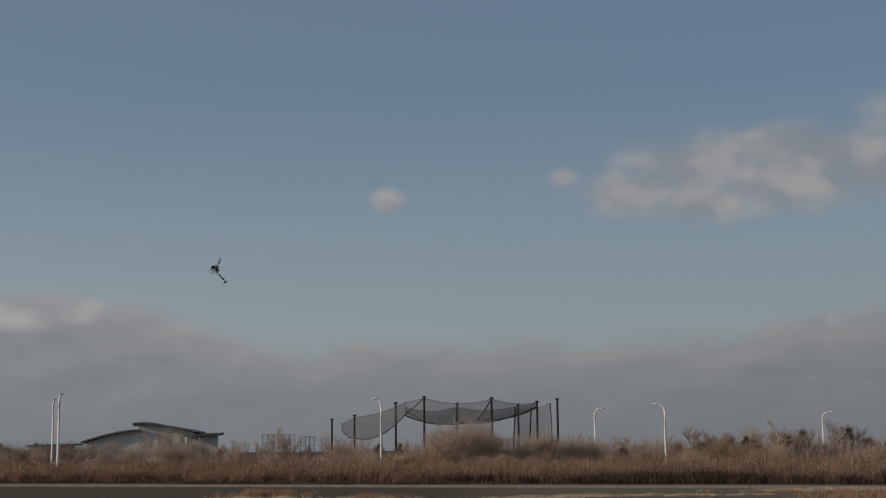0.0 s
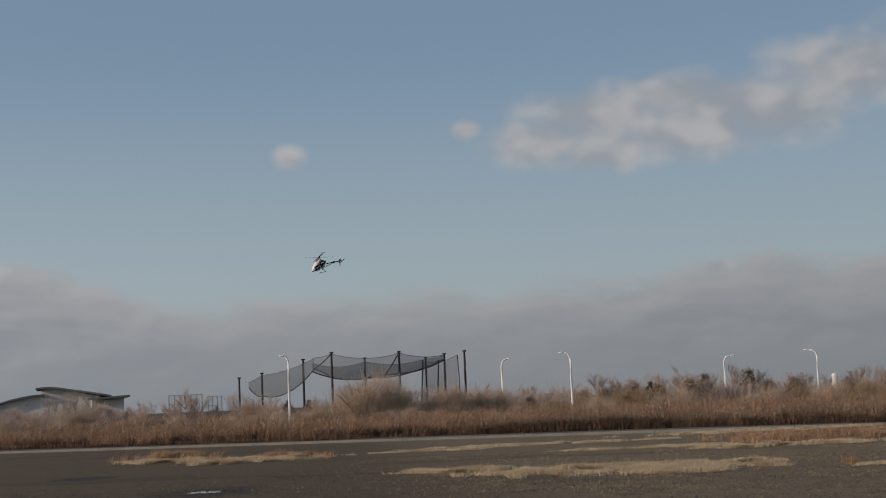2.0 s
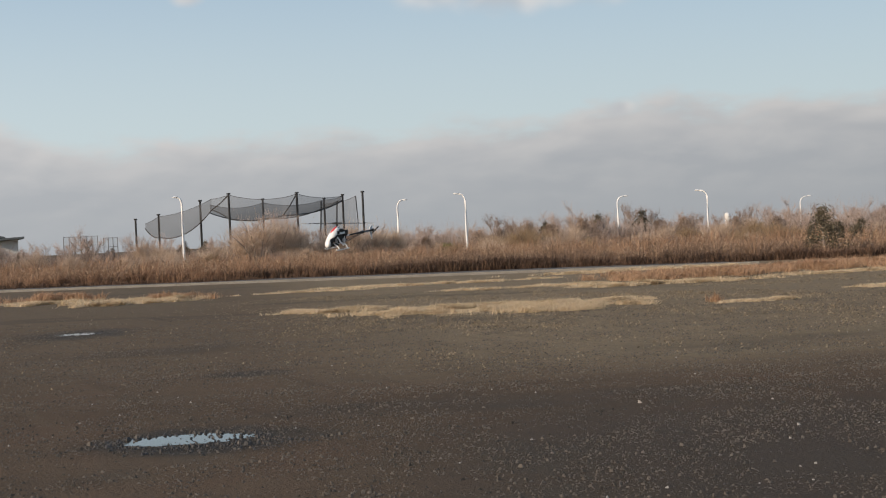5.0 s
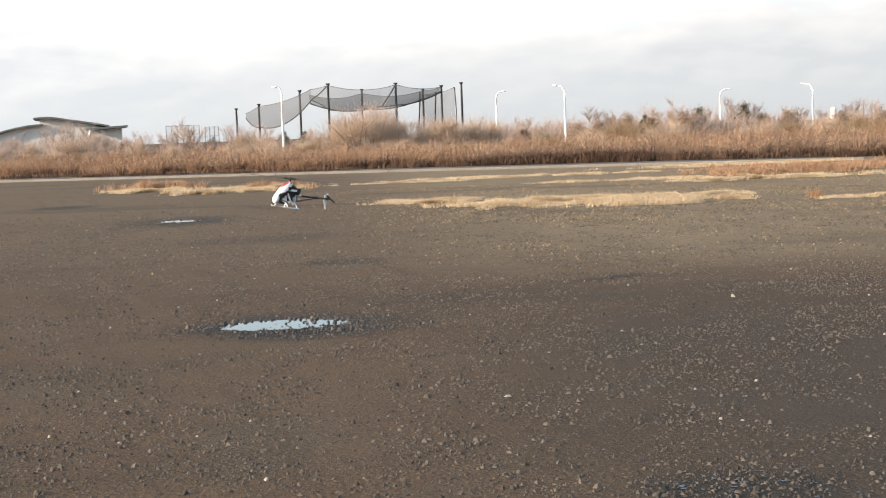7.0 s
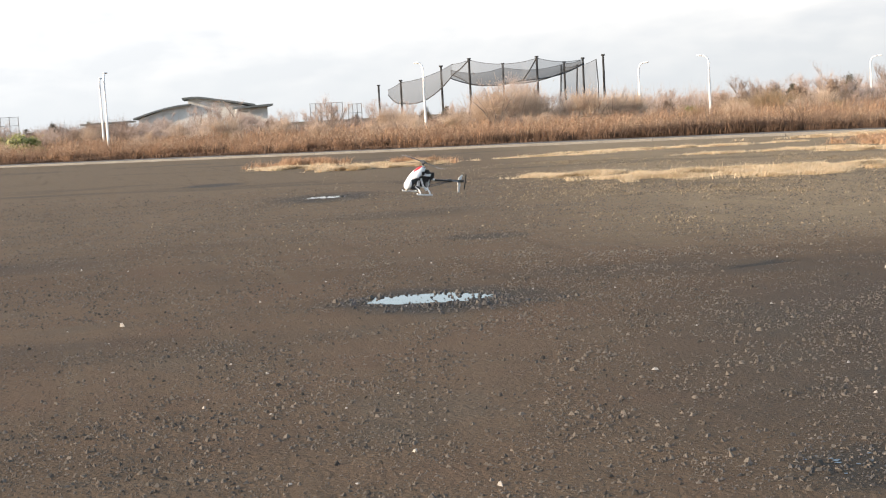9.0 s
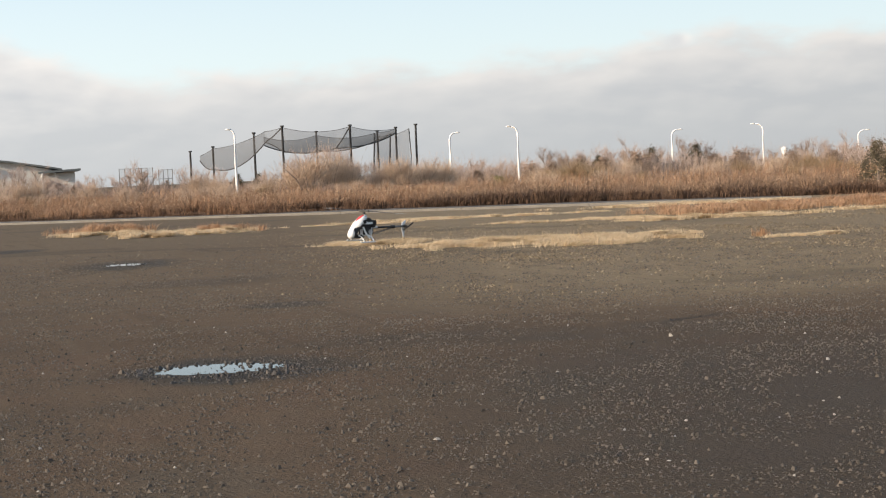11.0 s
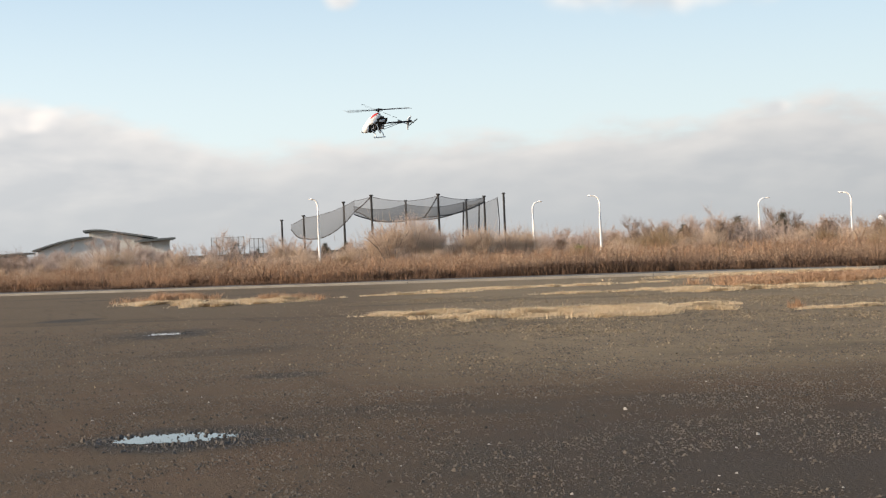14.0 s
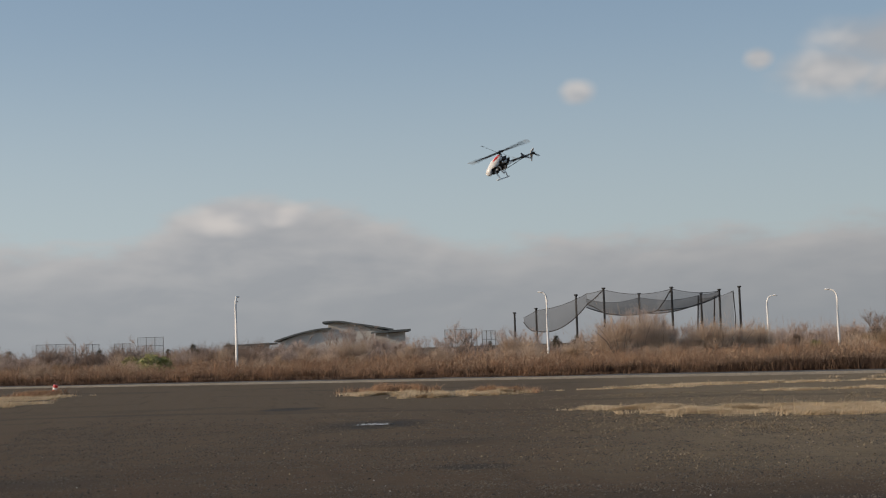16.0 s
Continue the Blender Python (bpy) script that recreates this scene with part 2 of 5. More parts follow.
    wet = g.math("MAXIMUM", wet, g.math("MAXIMUM", damp, soak))
    tone = g.mix(g.math("MULTIPLY", wet, 0.8), tone, (0.033, 0.028, 0.0215))
    b = g.node("ShaderNodeBsdfPrincipled")
    g.link(tone, b.inputs["Base Color"])
    g.link(g.step(wet, 0.0, 1.0, 0.95, 0.72), b.inputs["Roughness"])
    b.inputs["Specular IOR Level"].default_value = 0.12
    n = g.node("ShaderNodeBump")
    n.inputs["Strength"].default_value, n.inputs["Distance"].default_value = 0.5, 0.02
    g.link(g.math("ADD", g.math("ADD", grit, g.math("MULTIPLY", clod, 1.6)), g.math("MULTIPLY", speck.outputs["Distance"], -0.9)), n.inputs["Height"])
    g.link(n.outputs[0], b.inputs["Normal"])
    g.link(b.outputs[0], g.node("ShaderNodeOutputMaterial").inputs[0])
    return m


def water_material():
    m = bpy.data.materials.new("standing_water")
    m.use_nodes = True
    g = Graph(m.node_tree)
    b = g.node("ShaderNodeBsdfPrincipled")
    b.inputs["Base Color"].default_value = (0.03, 0.028, 0.025, 1)
    b.inputs["Roughness"].default_value = 0.02
    b.inputs["IOR"].default_value = 1.4
    n = g.node("ShaderNodeBump")
    n.inputs["Strength"].default_value, n.inputs["Distance"].default_value = 0.02, 0.002
    g.link(g.noise(g.node("ShaderNodeTexCoord").outputs["Object"], 9.0, 2.0), n.inputs["Height"])
    g.link(n.outputs[0], b.inputs["Normal"])
    g.link(b.outputs[0], g.node("ShaderNodeOutputMaterial").inputs[0])
    return m


GROUND, WATER = ground_material(), water_material()
ROAD = surface("pale_asphalt", ((0.088, 0.079, 0.068), (0.122, 0.109, 0.094), (0.07, 0.063, 0.055)), 0.9, scales=(0.4, 18.0))
CONCRETE = surface("weathered_concrete", ((0.19, 0.178, 0.158), (0.24, 0.224, 0.20), (0.13, 0.122, 0.11)), 0.9, scales=(1.0, 20.0))
STONE = surface("gravel_stone", ((0.024, 0.020, 0.016), (0.145, 0.121, 0.098)), 0.9, scales=(2.0, 60.0), spread=0.8)
DRY_STONE = surface("dry_gravel_stone", ((0.034, 0.028, 0.023), (0.165, 0.138, 0.108)), 0.9, scales=(2.0, 60.0), spread=0.8)
WET_STONE = surface("wet_stone", ((0.015, 0.013, 0.012), (0.055, 0.048, 0.042)), 0.55, scales=(2.0, 60.0), spread=0.8)
PALE_STONE = surface("pale_stone", ((0.22, 0.195, 0.165), (0.46, 0.425, 0.38)), 0.85, scales=(6.0, 60.0), spread=0.6)
STRAW = surface("dry_straw", ((0.50, 0.375, 0.235), (0.78, 0.63, 0.43)), 0.8, bump=0, spread=0.75, see=0.25)
RUST = surface("russet_grass", ((0.28, 0.145, 0.080), (0.58, 0.39, 0.24)), 0.8, bump=0, spread=0.75, see=0.25)
REED = surface("dry_reed", ((0.10, 0.052, 0.033), (0.50, 0.305, 0.185)), 0.8, bump=0, spread=0.5, see=0.25, scales=(0.55, 3.0))
REED_BROWN = surface("brown_reed", ((0.088, 0.052, 0.037), (0.40, 0.265, 0.175)), 0.8, bump=0, spread=0.5, see=0.25, scales=(0.5, 3.0))
SCRUB = surface("brown_scrub", ((0.090, 0.060, 0.046), (0.36, 0.265, 0.212)), 0.85, bump=0, spread=0.55, see=0.15, scales=(0.09, 3.0))
# dark brown of the weeds, also painting the shade at the reeds' foot
WEED_SHADE = surface("dark_weed_and_foot_shade", ((0.05, 0.030, 0.020), (0.17, 0.10, 0.062)), 0.85, bump=0, spread=0.7, see=0.15, scales=(0.1, 3.0))
BARK = surface("grey_bark", ((0.19, 0.15, 0.125), (0.32, 0.26, 0.22), (0.13, 0.105, 0.085)), 0.9, scales=(2.0, 25.0))
TWIG = surface("bare_twigs", ((0.40, 0.30, 0.25), (0.60, 0.49, 0.43)), 0.85, bump=0, see=0.25, spread=0.5, per_object=0.35, scales=(0.4, 8.0))
TWIG_FAR = surface("far_twigs", ((0.32, 0.25, 0.215), (0.52, 0.43, 0.385)), 0.85, bump=0, see=0.25, spread=0.6, scales=(0.15, 3.0))
TWIG_DARK = surface("dark_twigs", ((0.22, 0.16, 0.13), (0.38, 0.29, 0.235)), 0.85, bump=0, see=0.25, spread=0.5, per_object=0.3, scales=(0.4, 8.0))
LEAF_BROWN = surface("withered_leaf", ((0.19, 0.13, 0.095), (0.38, 0.285, 0.22)), 0.7, bump=0, spread=0.7, scales=(0.6, 8.0))
PLUME = surface("reed_plume", ((0.30, 0.19, 0.12), (0.56, 0.41, 0.28)), 0.85, bump=0, spread=0.7, see=0.3, scales=(0.2, 3.0))
STUBBLE = surface("dead_stubble", ((0.08, 0.062, 0.044), (0.34, 0.27, 0.18)), 0.85, bump=0, spread=0.85, see=0.15, scales=(0.5, 5.0))
LEAF = surface("evergreen_leaf", ((0.042, 0.036, 0.020), (0.120, 0.092, 0.050)), 0.6, bump=0, spread=0.7, scales=(0.6, 8.0))
TWIG_OLIVE = surface("olive_brown_twigs", ((0.20, 0.135, 0.080), (0.44, 0.325, 0.205)), 0.85, bump=0, see=0.25, spread=0.6, per_object=0.25, scales=(0.5, 8.0))
TWIG_TAN = surface("tan_twigs", ((0.38, 0.275, 0.20), (0.70, 0.555, 0.43)), 0.85, bump=0, see=0.25, spread=0.6, per_object=0.25, scales=(0.5, 8.0))
LEAF_YELLOW = surface("olive_leaf", ((0.17, 0.18, 0.05), (0.36, 0.35, 0.12)), 0.6, bump=0, spread=0.7, scales=(0.6, 8.0))
GALVANISED = surface("white_lamp_paint", ((0.82, 0.82, 0.82), (0.90, 0.90, 0.89), (0.74, 0.73, 0.71)), 0.4, scales=(0.7, 12.0), bump=0.05)
LENS = surface("lamp_lens", ((0.55, 0.55, 0.52), (0.65, 0.65, 0.62)), 0.2, bump=0)
POST = surface("dark_net_post", ((0.014, 0.015, 0.017), (0.030, 0.030, 0.032)), 0.8, scales=(0.8, 12.0))
CABLE = surface("net_rope", ((0.03, 0.03, 0.033), (0.05, 0.05, 0.052)), 0.8, bump=0)
NET = surface("grey_netting", ((0.06, 0.062, 0.068), (0.09, 0.093, 0.10)), 0.9, bump=0, alpha=0.57, scales=(0.15, 2.0))
NET_THIN = surface("thin_grey_netting", ((0.07, 0.072, 0.078), (0.10, 0.103, 0.11)), 0.9, bump=0, alpha=0.41, scales=(0.15, 2.0))
WIRE = surface("chain_link", ((0.13, 0.13, 0.13), (0.18, 0.18, 0.18)), 0.7, bump=0, alpha=0.13, scales=(0.3, 3.0))
WALL = surface("pale_render_wall", ((0.62, 0.61, 0.58), (0.70, 0.69, 0.66), (0.52, 0.51, 0.49)), 0.9, scales=(0.25, 6.0), bump=0.1)
ROOF = surface("slate_green_roof", ((0.10, 0.115, 0.12), (0.16, 0.18, 0.18), (0.075, 0.085, 0.09)), 0.6, scales=(0.3, 5.0), bump=0.1)
FENCE = surface("dull_fence_steel", ((0.13, 0.125, 0.12), (0.20, 0.19, 0.18)), 0.6, metal=0.3, scales=(0.5, 9.0), bump=0)
CANOPY = surface("glossy_white_canopy", ((0.80, 0.80, 0.80), (0.84, 0.84, 0.83)), 0.22, scales=(4.0, 60.0), bump=0)
RED = surface("glossy_red_paint", ((0.62, 0.035, 0.04), (0.70, 0.06, 0.06)), 0.25, scales=(4.0, 60.0), bump=0)
CARBON = surface("carbon_plate", ((0.012, 0.012, 0.013), (0.03, 0.03, 0.032)), 0.4, scales=(40.0, 300.0), bump=0)
ALLOY = surface("machined_alloy", ((0.55, 0.55, 0.56), (0.66, 0.66, 0.67)), 0.35, metal=0.9, scales=(20.0, 200.0), bump=0)
WHITE_PLASTIC = surface("white_plastic", ((0.78, 0.78, 0.77), (0.83, 0.83, 0.82)), 0.4, scales=(10.0, 90.0), bump=0)
BLADE = surface("dark_blade", ((0.02, 0.02, 0.021), (0.04, 0.04, 0.041)), 0.75, scales=(10.0, 90.0), bump=0)
BLADE_TIP = surface("pale_blade_tip", ((0.28, 0.265, 0.23), (0.36, 0.34, 0.30)), 0.6, scales=(10.0, 90.0), bump=0)
TOWER = surface("white_tower_cladding", ((0.70, 0.70, 0.69), (0.80, 0.80, 0.78)), 0.6, scales=(0.2, 3.0), bump=0)


# ---- builders ----
def part(name, bm, material, parent=None, label="", smooth=False):
    me = bpy.data.meshes.new(name)
    bm.normal_update()
    bm.to_mesh(me)
    bm.free()
    me.materials.append(material)
    if smooth:
        me.polygons.foreach_set("use_smooth", [True] * len(me.polygons))
    ob = new(name, me)
    ob.parent = parent
    return tagged(ob, label)


def raw(name, verts, faces, material, parent=None):
    me = bpy.data.meshes.new(name)
    me.from_pydata(verts, [], faces)
    me.materials.append(material)
    me.update()
    ob = new(name, me)
    ob.parent = parent
    return ob


def box(bm, size, at, turn=None, bevel=0.0):
    got = bmesh.ops.create_cube(bm, size=1.0)["verts"]
    m = Matrix.Translation(at) @ (turn or Matrix()) @ Matrix.Diagonal((*size, 1))
    bmesh.ops.transform(bm, matrix=m, verts=got)
    if bevel:
        edges = list({e for v in got for e in v.link_edges})
        bmesh.ops.bevel(bm, geom=edges, offset=bevel, segments=2, affect="EDGES")


def tube(bm, path, radii, sides=8, cap=True):
    """A round bar along a path of points."""
    path = [Vector(p) for p in path]
    if isinstance(radii, (int, float)):
        radii = [radii] * len(path)
    rings = []
    for i, p in enumerate(path):
        d = (path[min(i + 1, len(path) - 1)] - path[max(i - 1, 0)]).normalized()
        side = d.cross(Vector((0, 0, 1)))
        side = side.normalized() if side.length > 1e-3 else Vector((1, 0, 0))
        up = side.cross(d)
        rings.append([bm.verts.new(p + radii[i] * (math.cos(a) * side + math.sin(a) * up)) for a in (2 * math.pi * k / sides for k in range(sides))])
    for a, b in zip(rings, rings[1:]):
        for k in range(sides):
            bm.faces.new((a[k], a[(k + 1) % sides], b[(k + 1) % sides], b[k]))
    if cap:
        bm.faces.new(rings[0][::-1])
        bm.faces.new(rings[-1])


def lathe(bm, rings, sides=14):
    """A body from elliptic cross-sections (x, z of the centre, half width, half height), along x."""
    loops = []
    for x, z, w, h in rings:
        loops.append([bm.verts.new((x, w * math.cos(a), z + h * math.sin(a))) for a in (2 * math.pi * k / sides for k in range(sides))])
    for a, b in zip(loops, loops[1:]):
        for k in range(sides):
            bm.faces.new((a[k], a[(k + 1) % sides], b[(k + 1) % sides], b[k]))
    bm.faces.new(loops[0][::-1])
    bm.faces.new(loops[-1])


def at_angle(az, d, z=0.0):
    """A place by its bearing in degrees and distance from the origin."""
    return Vector((d * math.sin(radians(az)), d * math.cos(radians(az)), z))


# ---- ground ----
def make_ground():
    bm = bmesh.new()
    xs = [-4000, -600, -150, -60, -30, -15] + [x * 1.0 for x in range(-10, 16)] + [20, 30, 60, 150, 600, 4000]
    ys = [-4000, -600, -100, -20, -5] + [y * 1.0 for y in range(0, 41)] + [50, 60, 80, 120, 300, 900, 4000]
    grid = [[bm.verts.new((x, y, 0.0)) for x in xs] for y in ys]
    for r0, r1 in zip(grid, grid[1:]):
        for i in range(len(xs) - 1):
            bm.faces.new((r0[i], r0[i + 1], r1[i + 1], r1[i]))
    tagged(part("ground", bm, GROUND), "flat compacted gravel lot, grey brown with damp patches", "ground", kind="structure")


def verge(x):
    """The front line of the reeds along the far side of the lot."""
    return 66.2 - 0.42 * x + 0.8 * math.sin(x * 0.21) + 0.4 * math.sin(x * 0.63 + 1)


def make_road():
    bm = bmesh.new()
    kerb = bmesh.new()
    xs = [-160, -120] + list(range(-90, 20, 5)) + [17, 18]
    rows = []
    for x in xs:
        y = 66.2 - 0.42 * x
        rows.append([bm.verts.new((x, y - w, 0.03 if 0.2 < w < 5.5 else 0.004)) for w in (-1.0, 0.0, 0.25, 5.2, 5.6)])
    for a, b in zip(rows, rows[1:]):
        for i in range(4):
            bm.faces.new((a[i + 1], b[i + 1], b[i], a[i]))
    road = tagged(part("road", bm, ROAD), "pale worn asphalt track beside the dry reeds", "road", kind="structure")
    for x0, x1 in zip(xs, xs[1:]):
        mid = Vector(((x0 + x1) / 2, 66.2 - 0.42 * (x0 + x1) / 2 - 5.7, 0.05))
        box(kerb, (math.hypot(x1 - x0, 0.42 * (x1 - x0)) - 0.02, 0.16, 0.11), mid, Matrix.Rotation(math.atan(-0.42), 4, "Z"))
    tagged(part("kerb", kerb, CONCRETE), "low grey concrete kerb edging the track", "kerb", kind="structure")


make_ground()
make_road()


def make_puddle(px, py, a, b, seed, label, ragged=0.35):
    rng = random.Random(seed)
    bm = bmesh.new()
    ring = []
    for k in range(72):
        w = 2 * math.pi * k / 72
        r = 1 + ragged * (noise.noise((math.cos(w) * 2.2, math.sin(w) * 2.2, seed)) * 0.7 + noise.noise((math.cos(w) * 7, math.sin(w) * 7, seed)) * 0.45) + rng.uniform(-0.05, 0.05)
        ring.append(bm.verts.new((px + a * r * math.cos(w), py + b * r * math.sin(w), 0.006)))
    low = [bm.verts.new((v.co.x, v.co.y, -0.02)) for v in ring]
    bm.faces.new(ring)
    for k in range(72):
        bm.faces.new((low[k], low[(k + 1) % 72], ring[(k + 1) % 72], ring[k]))
    tagged(part("puddle", bm, WATER), label, "puddle", kind="structure")


make_puddle(-0.47, 12.08, 0.55, 0.31, 3, "shallow rain puddle with a ragged stony edge, mirroring the sky", 0.5)
make_puddle(-3.96, 28.7, 0.42, 0.40, 5, "narrow rain puddle in a dark damp hollow of the lot", 0.5)


def make_wet_film():
    """Thin water standing between the stones of a wet hollow."""
    rng = random.Random(12)
    bm = bmesh.new()
    for k in range(48):
        cx, cy, a = rng.gauss(2.1, 0.22), rng.gauss(6.1, 0.16), rng.uniform(0.004, 0.018)
        ring = [bm.verts.new((cx + a * rng.uniform(0.5, 1.3) * math.cos(w), cy + 0.7 * a * rng.uniform(0.5, 1.3) * math.sin(w), 0.005)) for w in (2 * math.pi * q / 9 for q in range(9))]
        bm.faces.new(ring)
    tagged(part("wet_film", bm, WATER), "patchy films of water between dark wet stones", "puddle", kind="stuff")


make_wet_film()


def pebble_mesh(points, sizes, seed):
    """Many angular stones at once: squashed, jittered octahedra with a cut top."""
    rng = np.random.default_rng(seed)
    n = len(points)
    unit = np.array([(1, 0, 0), (0.3, 0.95, 0), (-0.8, 0.6, 0), (-0.8, -0.6, 0), (0.3, -0.95, 0), (0.45, 0.1, 0.8), (-0.4, 0.3, 0.85), (-0.1, -0.5, 0.7)])
    faces = np.array([(0, 1, 5), (1, 6, 5), (1, 2, 6), (2, 3, 6), (3, 7, 6), (3, 4, 7), (4, 0, 7), (0, 5, 7), (5, 6, 7)])
    v = unit[None] + rng.normal(0, 0.13, (n, 8, 3)) * np.array((1, 1, 0.8))
    v *= rng.uniform(0.6, 1.3, (n, 1, 3)) * np.array((1, 1, 1.15)) * sizes[:, None, None]
    w = rng.uniform(0, 2 * np.pi, n)
    c, s = np.cos(w)[:, None], np.sin(w)[:, None]
    x, y = v[..., 0] * c - v[..., 1] * s, v[..., 0] * s + v[..., 1] * c
    v = np.stack([x, y, v[..., 2]], -1) + points[:, None, :]
    f = faces[None] + (np.arange(n) * 8)[:, None, None]
    return v.reshape(-1, 3).tolist(), f.reshape(-1, 3).tolist()


def chip_mesh(points, sizes, seed):
    """Small sharp chips: uneven four-sided points."""
    rng = np.random.default_rng(seed)
    n = len(points)
    unit = np.array([(1, 0, 0), (0, 0.8, 0), (-1, 0, 0), (0, -0.8, 0), (0.15, 0.1, 0.9)])
    faces = np.array([(0, 1, 4), (1, 2, 4), (2, 3, 4), (3, 0, 4)])
    v = (unit[None] + rng.normal(0, 0.28, (n, 5, 3)) * np.array((1, 1, 0.6))) * sizes[:, None, None]
    w = rng.uniform(0, 2 * np.pi, n)
    c, s = np.cos(w)[:, None], np.sin(w)[:, None]
    v = np.stack([v[..., 0] * c - v[..., 1] * s, v[..., 0] * s + v[..., 1] * c, v[..., 2]], -1) + points[:, None, :]
    f = faces[None] + (np.arange(n) * 5)[:, None, None]
    return v.reshape(-1, 3).tolist(), f.reshape(-1, 3).tolist()


def in_puddle(x, y, grow=1.0):
    return math.hypot((x + 0.47) / 0.55, (y - 12.08) / 0.31) < grow or math.hypot((x + 3.96) / 0.42, (y - 28.7) / 0.55) < grow


def make_gravel():
    rng = np.random.default_rng(4)
    pts, sizes = [], []
    while len(pts) < 50000:
        y = 4.2 + 29 * rng.random() ** 1.3
        x = rng.uniform(-1, 1) * (0.40 * y + 1.4) + 0.9
        patch = 0.8 * noise.noise((x * 0.5, y * 0.5, 2.0)) + 1.0 * noise.noise((x * 1.9, y * 1.5, 5.0)) + 0.5 * noise.noise((x * 5.0, y * 3.5, 8.0))
        if patch + rng.uniform(-0.35, 0.30) < 0.08 or in_puddle(x, y):
            continue
        pts.append((x, y, -0.001))
        sizes.append(min(0.0165, (0.0029 + 0.00026 * min(y, 22)) * (1 - rng.random()) ** -0.40))
    # heaped drifts of coarser stone
    for cx, cy, a, b, n in ((-0.2, 18.0, 0.5, 0.35, 420), (2.2, 7.6, 0.2, 0.16, 90), (2.45, 10.4, 0.3, 0.2, 110), (1.2, 12.9, 0.4, 0.5, 160), (0.55, 8.9, 0.35, 0.3, 130),
                            (3.4, 10.0, 0.3, 0.25, 110), (2.6, 12.2, 0.35, 0.3, 90), (1.0, 7.1, 0.5, 0.3, 120), (0.7, 10.4, 0.5, 0.35, 120), (2.1, 6.1, 0.35, 0.25, 160)):
        for _ in range(n):
            pts.append((rng.normal(cx, a), rng.normal(cy, b), -0.001))
            sizes.append(min(0.020, 0.0058 * (1 - rng.random()) ** -0.40))
    pts, sizes = np.array(pts), np.array(sizes)
    far = pts[:, 1] + 2.0 * rng.random(len(pts)) > 15.5
    v, f = pebble_mesh(pts[~far], sizes[~far], 5)
    tagged(raw("gravel", v, f, STONE), "loose angular grey gravel scattered over the lot", "gravel", kind="stuff")
    v, f = pebble_mesh(pts[far], sizes[far], 8)
    tagged(raw("dry_gravel", v, f, DRY_STONE), "dry pale gravel scattered over the lot", "gravel", kind="stuff")
    pts = []
    while len(pts) < 80000:
        y = 4.3 + 26 * rng.random() ** 1.35
        x = rng.uniform(-1, 1) * (0.40 * y + 1.2) + 0.8
        patch = noise.noise((x * 0.7, y * 0.7, 12.0)) + 0.6 * noise.noise((x * 2.1, y * 2.1, 15.0))
        if patch + rng.uniform(-0.35, 0.4) < 0.05 or in_puddle(x, y):
            continue
        pts.append((x, y, 0.0))
    pts = np.array(pts)
    sizes = np.minimum(0.014, np.array([0.0026 + 0.00032 * p[1] for p in pts]) * 0.75 * (1 - rng.random(len(pts))) ** -0.42)
    far = pts[:, 1] + 2.0 * rng.random(len(pts)) > 15.5
    for where, m, seed in ((~far, STONE, 7), (far, DRY_STONE, 10)):
        v, f = chip_mesh(pts[where], sizes[where], seed)
        tagged(raw("grit", v, f, m), "fine sharp grit pressed into the lot", "gravel", kind="stuff")
    near, size = [], []
    for _ in range(420):
        w, r = rng.uniform(0, 2 * np.pi), rng.normal(1.18, 0.11)
        near.append((-0.47 + 0.55 * r * np.cos(w), 12.08 + 0.31 * r * np.sin(w) - 0.03, 0.0))
        size.append(min(0.026, 0.008 * (1 - rng.random()) ** -0.4))
    for _ in range(420):
        near.append((rng.normal(-0.15, 0.38), rng.normal(11.62, 0.16), 0.0))
        size.append(min(0.024, 0.007 * (1 - rng.random()) ** -0.4))
    for _ in range(26):
        near.append((rng.normal(-0.25, 0.24), rng.normal(12.02, 0.12), 0.0))
        size.append(rng.uniform(0.009, 0.022))
    for _ in range(320):
        near.append((rng.normal(2.1, 0.4), rng.normal(6.1, 0.3), 0.0))
        size.append(rng.uniform(0.005, 0.014))
    for _ in range(150):
        w, r = rng.uniform(0, 2 * np.pi), rng.normal(1.0, 0.25)
        near.append((-3.96 + 0.42 * r * np.cos(w), 28.7 + 0.42 * r * np.sin(w), 0.0))
        size.append(rng.uniform(0.008, 0.022))
    v, f = pebble_mesh(np.array(near), np.array(size), 6)
    tagged(raw("puddle_gravel", v, f, WET_STONE), "dark wet stones round the puddles", "gravel", kind="stuff")


